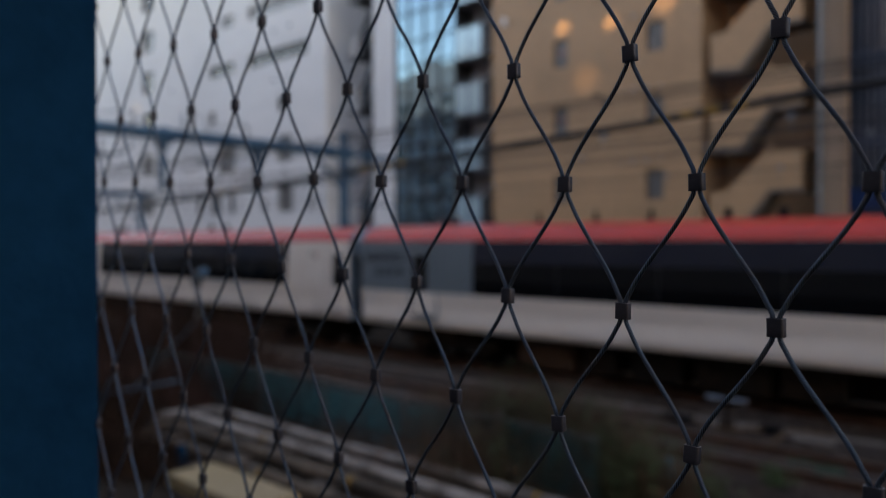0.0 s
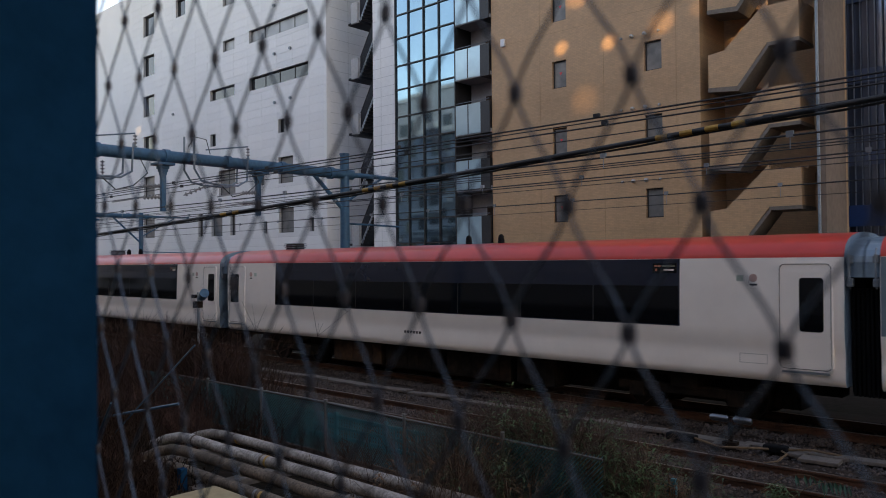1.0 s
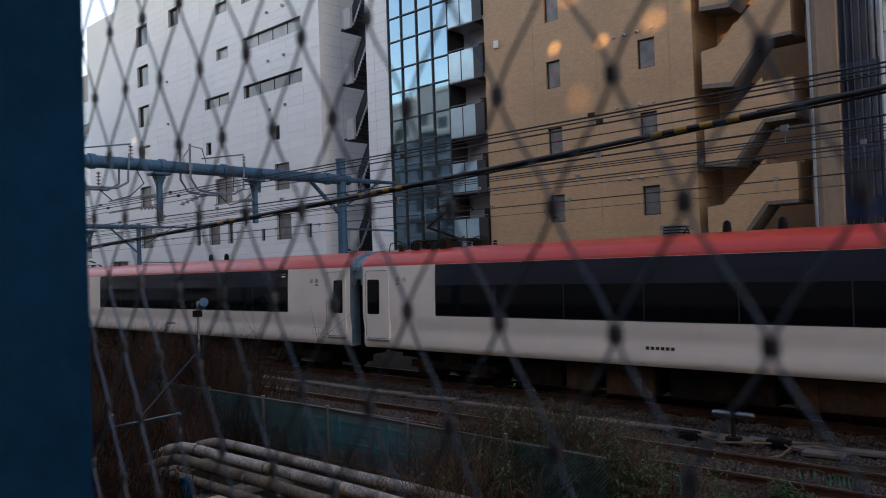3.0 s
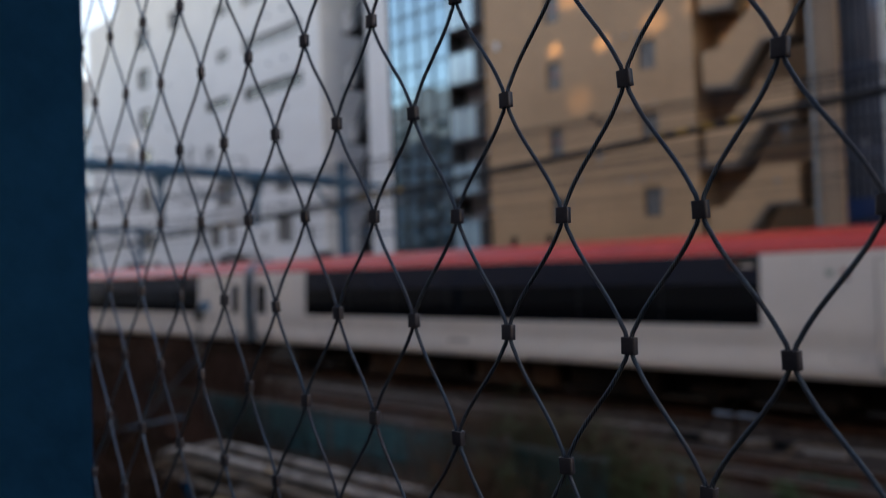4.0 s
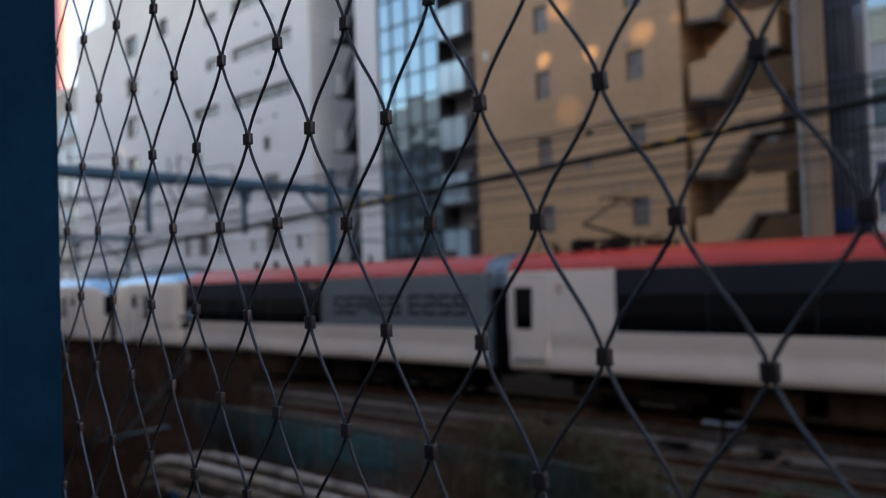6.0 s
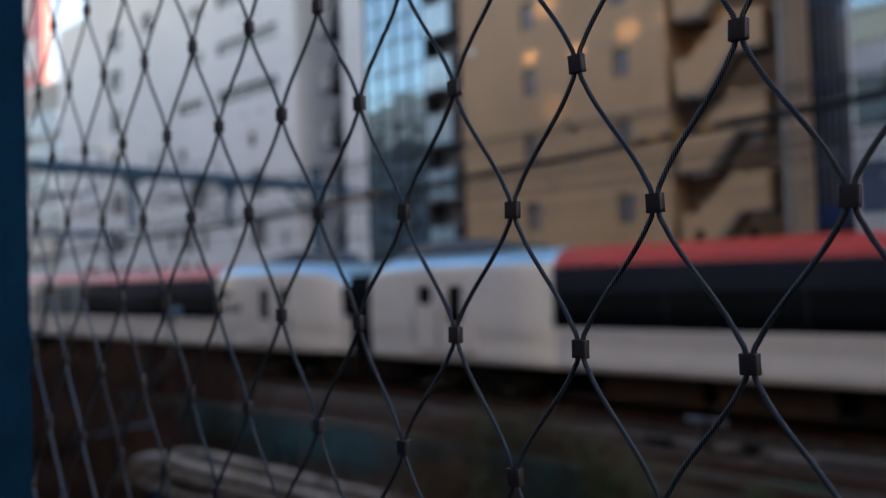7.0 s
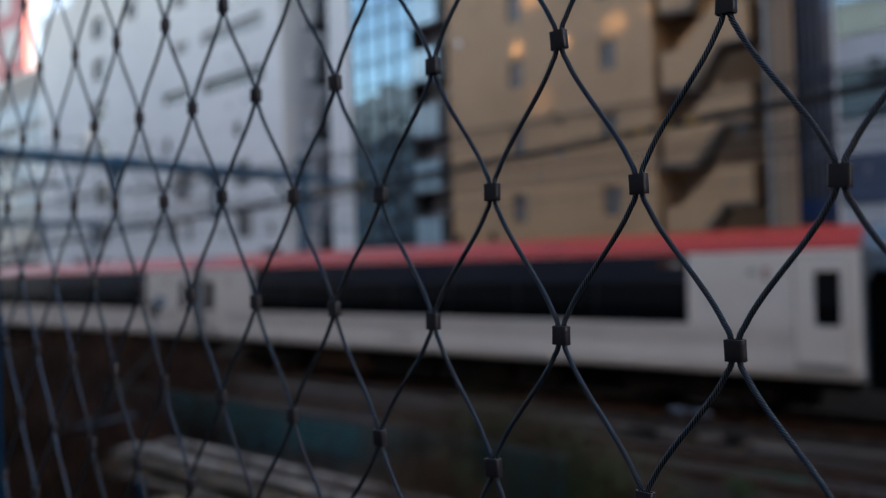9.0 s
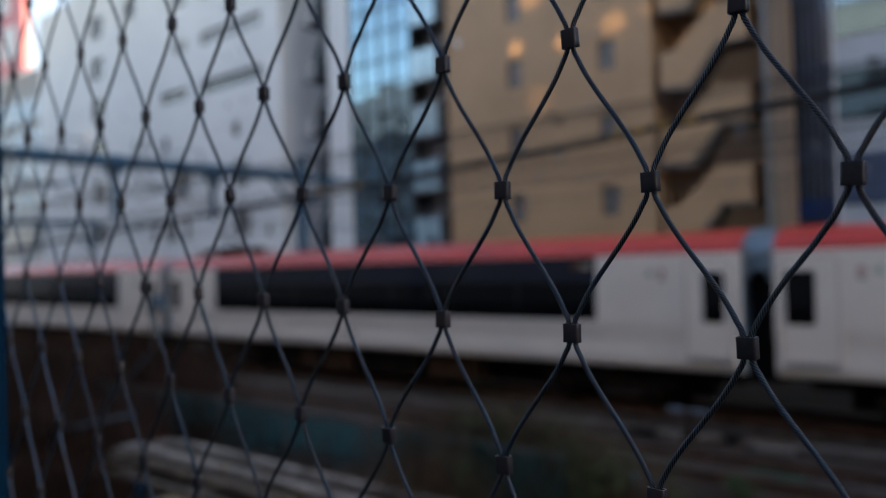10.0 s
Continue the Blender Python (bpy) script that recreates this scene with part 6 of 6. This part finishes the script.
for k, (x, y, h, n, sp) in enumerate(((-7.1, 8.7, 1.0, 420, 0.6), (-6.4, 8.5, 1.1, 520, 0.55), (-5.8, 8.8, 1.0, 420, 0.6), (-6.5, 7.5, 0.9, 380, 0.6), (-5.1, 8.9, 0.9, 380, 0.7), (-7.9, 9.0, 0.7, 260, 0.7), (-4.4, 9.2, 0.6, 220, 0.7), (-9.5, 9.9, 0.35, 160, 0.9))):
    blades("dry_grass", x, y, -0.22, h, n, sp, 100 + k, M_DRY, "dry straw-coloured grass beside the near track", 0.006, 1.1)
for k, (x, y, h, n, sp) in enumerate(((-5.9, 8.7, 1.1, 150, 0.5), (-5.3, 8.5, 1.0, 170, 0.55), (-6.6, 8.4, 1.0, 60, 0.5), (-4.7, 8.9, 0.8, 120, 0.6), (-4.0, 10.0, 0.5, 40, 0.35), (-5.6, 7.7, 0.8, 120, 0.5), (-4.9, 8.6, 1.15, 150, 0.45), (-4.3, 8.5, 1.0, 120, 0.5), (-5.7, 8.4, 1.3, 120, 0.4))):
    leafy_weed(x - 0.75, y, -0.22, h * 1.15, n // 3, sp * 1.15, 140 + k, M_GREEN, "green bamboo-like weeds beside the near track")
    leafy_weed(x - 1.3, y - 0.1, -0.22, h * 0.8, n // 5, sp * 1.5, 190 + k, M_LEAFDRY, "withered brown weeds beside the near track")
for k, (x, y, h, n, sp) in enumerate(((-5.0, 8.7, 0.85, 60, 0.5), (-4.6, 8.9, 0.6, 45, 0.5), (-4.2, 9.3, 0.35, 26, 0.35), (-3.75, 10.6, 0.3, 16, 0.16))):
    leafy_weed(x, y, -0.22, h, n, sp, 260 + k, M_GREEN if k != 1 else M_LEAFDRY, "green bamboo-like weeds beside the near track" if k != 1 else "withered brown weeds beside the near track")


def fern(root, tip, rise, seed, n):
    """An arching stem with paired leaflets that hang from its end."""
    rng = random.Random(seed)
    root, tip = Vector(root), Vector(tip)
    f = thing("fern_weed", "arching weed with drooping blue-green leaflets", "plant", "weeds along the track")

    def at(u):
        return root + (tip - root) * u + Vector((0, 0, rise * 4 * u * (1 - u)))
    bm = bmesh.new()
    tube(bm, [at(k / 10) for k in range(11)], [0.007 - 0.0004 * k for k in range(11)], 5)
    part("stem", bm, M_TAN, f)
    for k in range(n):
        p = at(0.62 + 0.38 * k / (n - 1))
        for side in (-1, 1):
            a = p + Vector((rng.uniform(-0.01, 0.01), side * 0.015, 0))
            length = rng.uniform(0.13, 0.2)
            d = Vector((rng.uniform(0.1, 0.4), side * rng.uniform(0.2, 0.6), -1)).normalized() * length
            w = Vector((0.018, 0, 0.004))
            bm = bmesh.new()
            v = [bm.verts.new(q) for q in (a, a + d * 0.4 + w, a + d * 0.45 + Vector((0, 0.005, 0)), a + d * 0.4 - w, a + d)]
            for q in ((0, 1, 2), (0, 2, 3), (1, 4, 2), (2, 4, 3)):
                bm.faces.new([v[i] for i in q])
            part("leaflet", bm, M_FERN, f)


M_FERN = mat("blue_green_leaf", (0.022, 0.085, 0.055), 0.6, vary=0.2, island=0.4)
fern((-4.2, 10.95, -0.2), (-3.4, 11.0, 0.18), 0.16, 5, 4)
fern((-3.75, 10.6, -0.2), (-2.95, 10.65, 0.25), 0.17, 6, 7)
blades("dry_grass", -18, 8.6, -0.2, 0.45, 900, 4.5, 171, M_DRY, "dry straw-coloured grass beside the near track", 0.008, 0.9)
blades("dry_grass", -14.5, 6.4, -0.15, 0.4, 500, 2.2, 172, M_DRY, "dry straw-coloured grass beside the near track", 0.008, 0.9)


# ---- stones of the track bed ----
def stones(n, x0, x1, y0, y1, seed):
    rng = np.random.RandomState(seed)
    base = np.array([(1, 0, 0), (-1, 0, 0), (0, 1, 0), (0, -1, 0), (0, 0, 1), (0, 0, -1)], float)
    tri = np.array([(0, 2, 4), (2, 1, 4), (1, 3, 4), (3, 0, 4), (2, 0, 5), (1, 2, 5), (3, 1, 5), (0, 3, 5)])
    c = np.stack([rng.uniform(x0, x1, n), rng.uniform(y0, y1, n), np.full(n, -0.165)], 1)
    track = (np.abs(c[:, 1] - 11.565) < 1.2) | (np.abs(c[:, 1] - 15.705) < 1.3)
    c[:, 2] += np.where(track, 0.0, -0.05) + rng.uniform(-0.015, 0.025, n)
    size = rng.uniform(0.018, 0.042, (n, 1, 1)) * rng.uniform(0.6, 1.25, (n, 6, 1))
    ang = rng.uniform(0, 6.283, n)
    tip = rng.uniform(-0.6, 0.6, n)
    p = base[None] * size
    co, si, ct, st = np.cos(ang)[:, None], np.sin(ang)[:, None], np.cos(tip)[:, None], np.sin(tip)[:, None]
    x, y, z = p[..., 0], p[..., 1], p[..., 2]
    y, z = y * ct - z * st, y * st + z * ct
    x, y = x * co - y * si, x * si + y * co
    v = np.stack([x, y, z], 2) + c[:, None, :]
    f = tri[None] + 6 * np.arange(n)[:, None, None]
    me = bpy.data.meshes.new("ballast_stones")
    me.from_pydata(v.reshape(-1, 3).tolist(), [], f.reshape(-1, 3).tolist())
    me.materials.append(M_STONE)
    tagged(new("ballast_stones", me), "loose rusty-brown ballast stones between the rails", "ballast", kind="stuff")


stones(42000, -20, -1, 9.4, 14.9, 3)
stones(5000, -20, -1, 14.9, 17.0, 5)
stones(9000, -45, -20, 9.6, 16.8, 4)

motions()
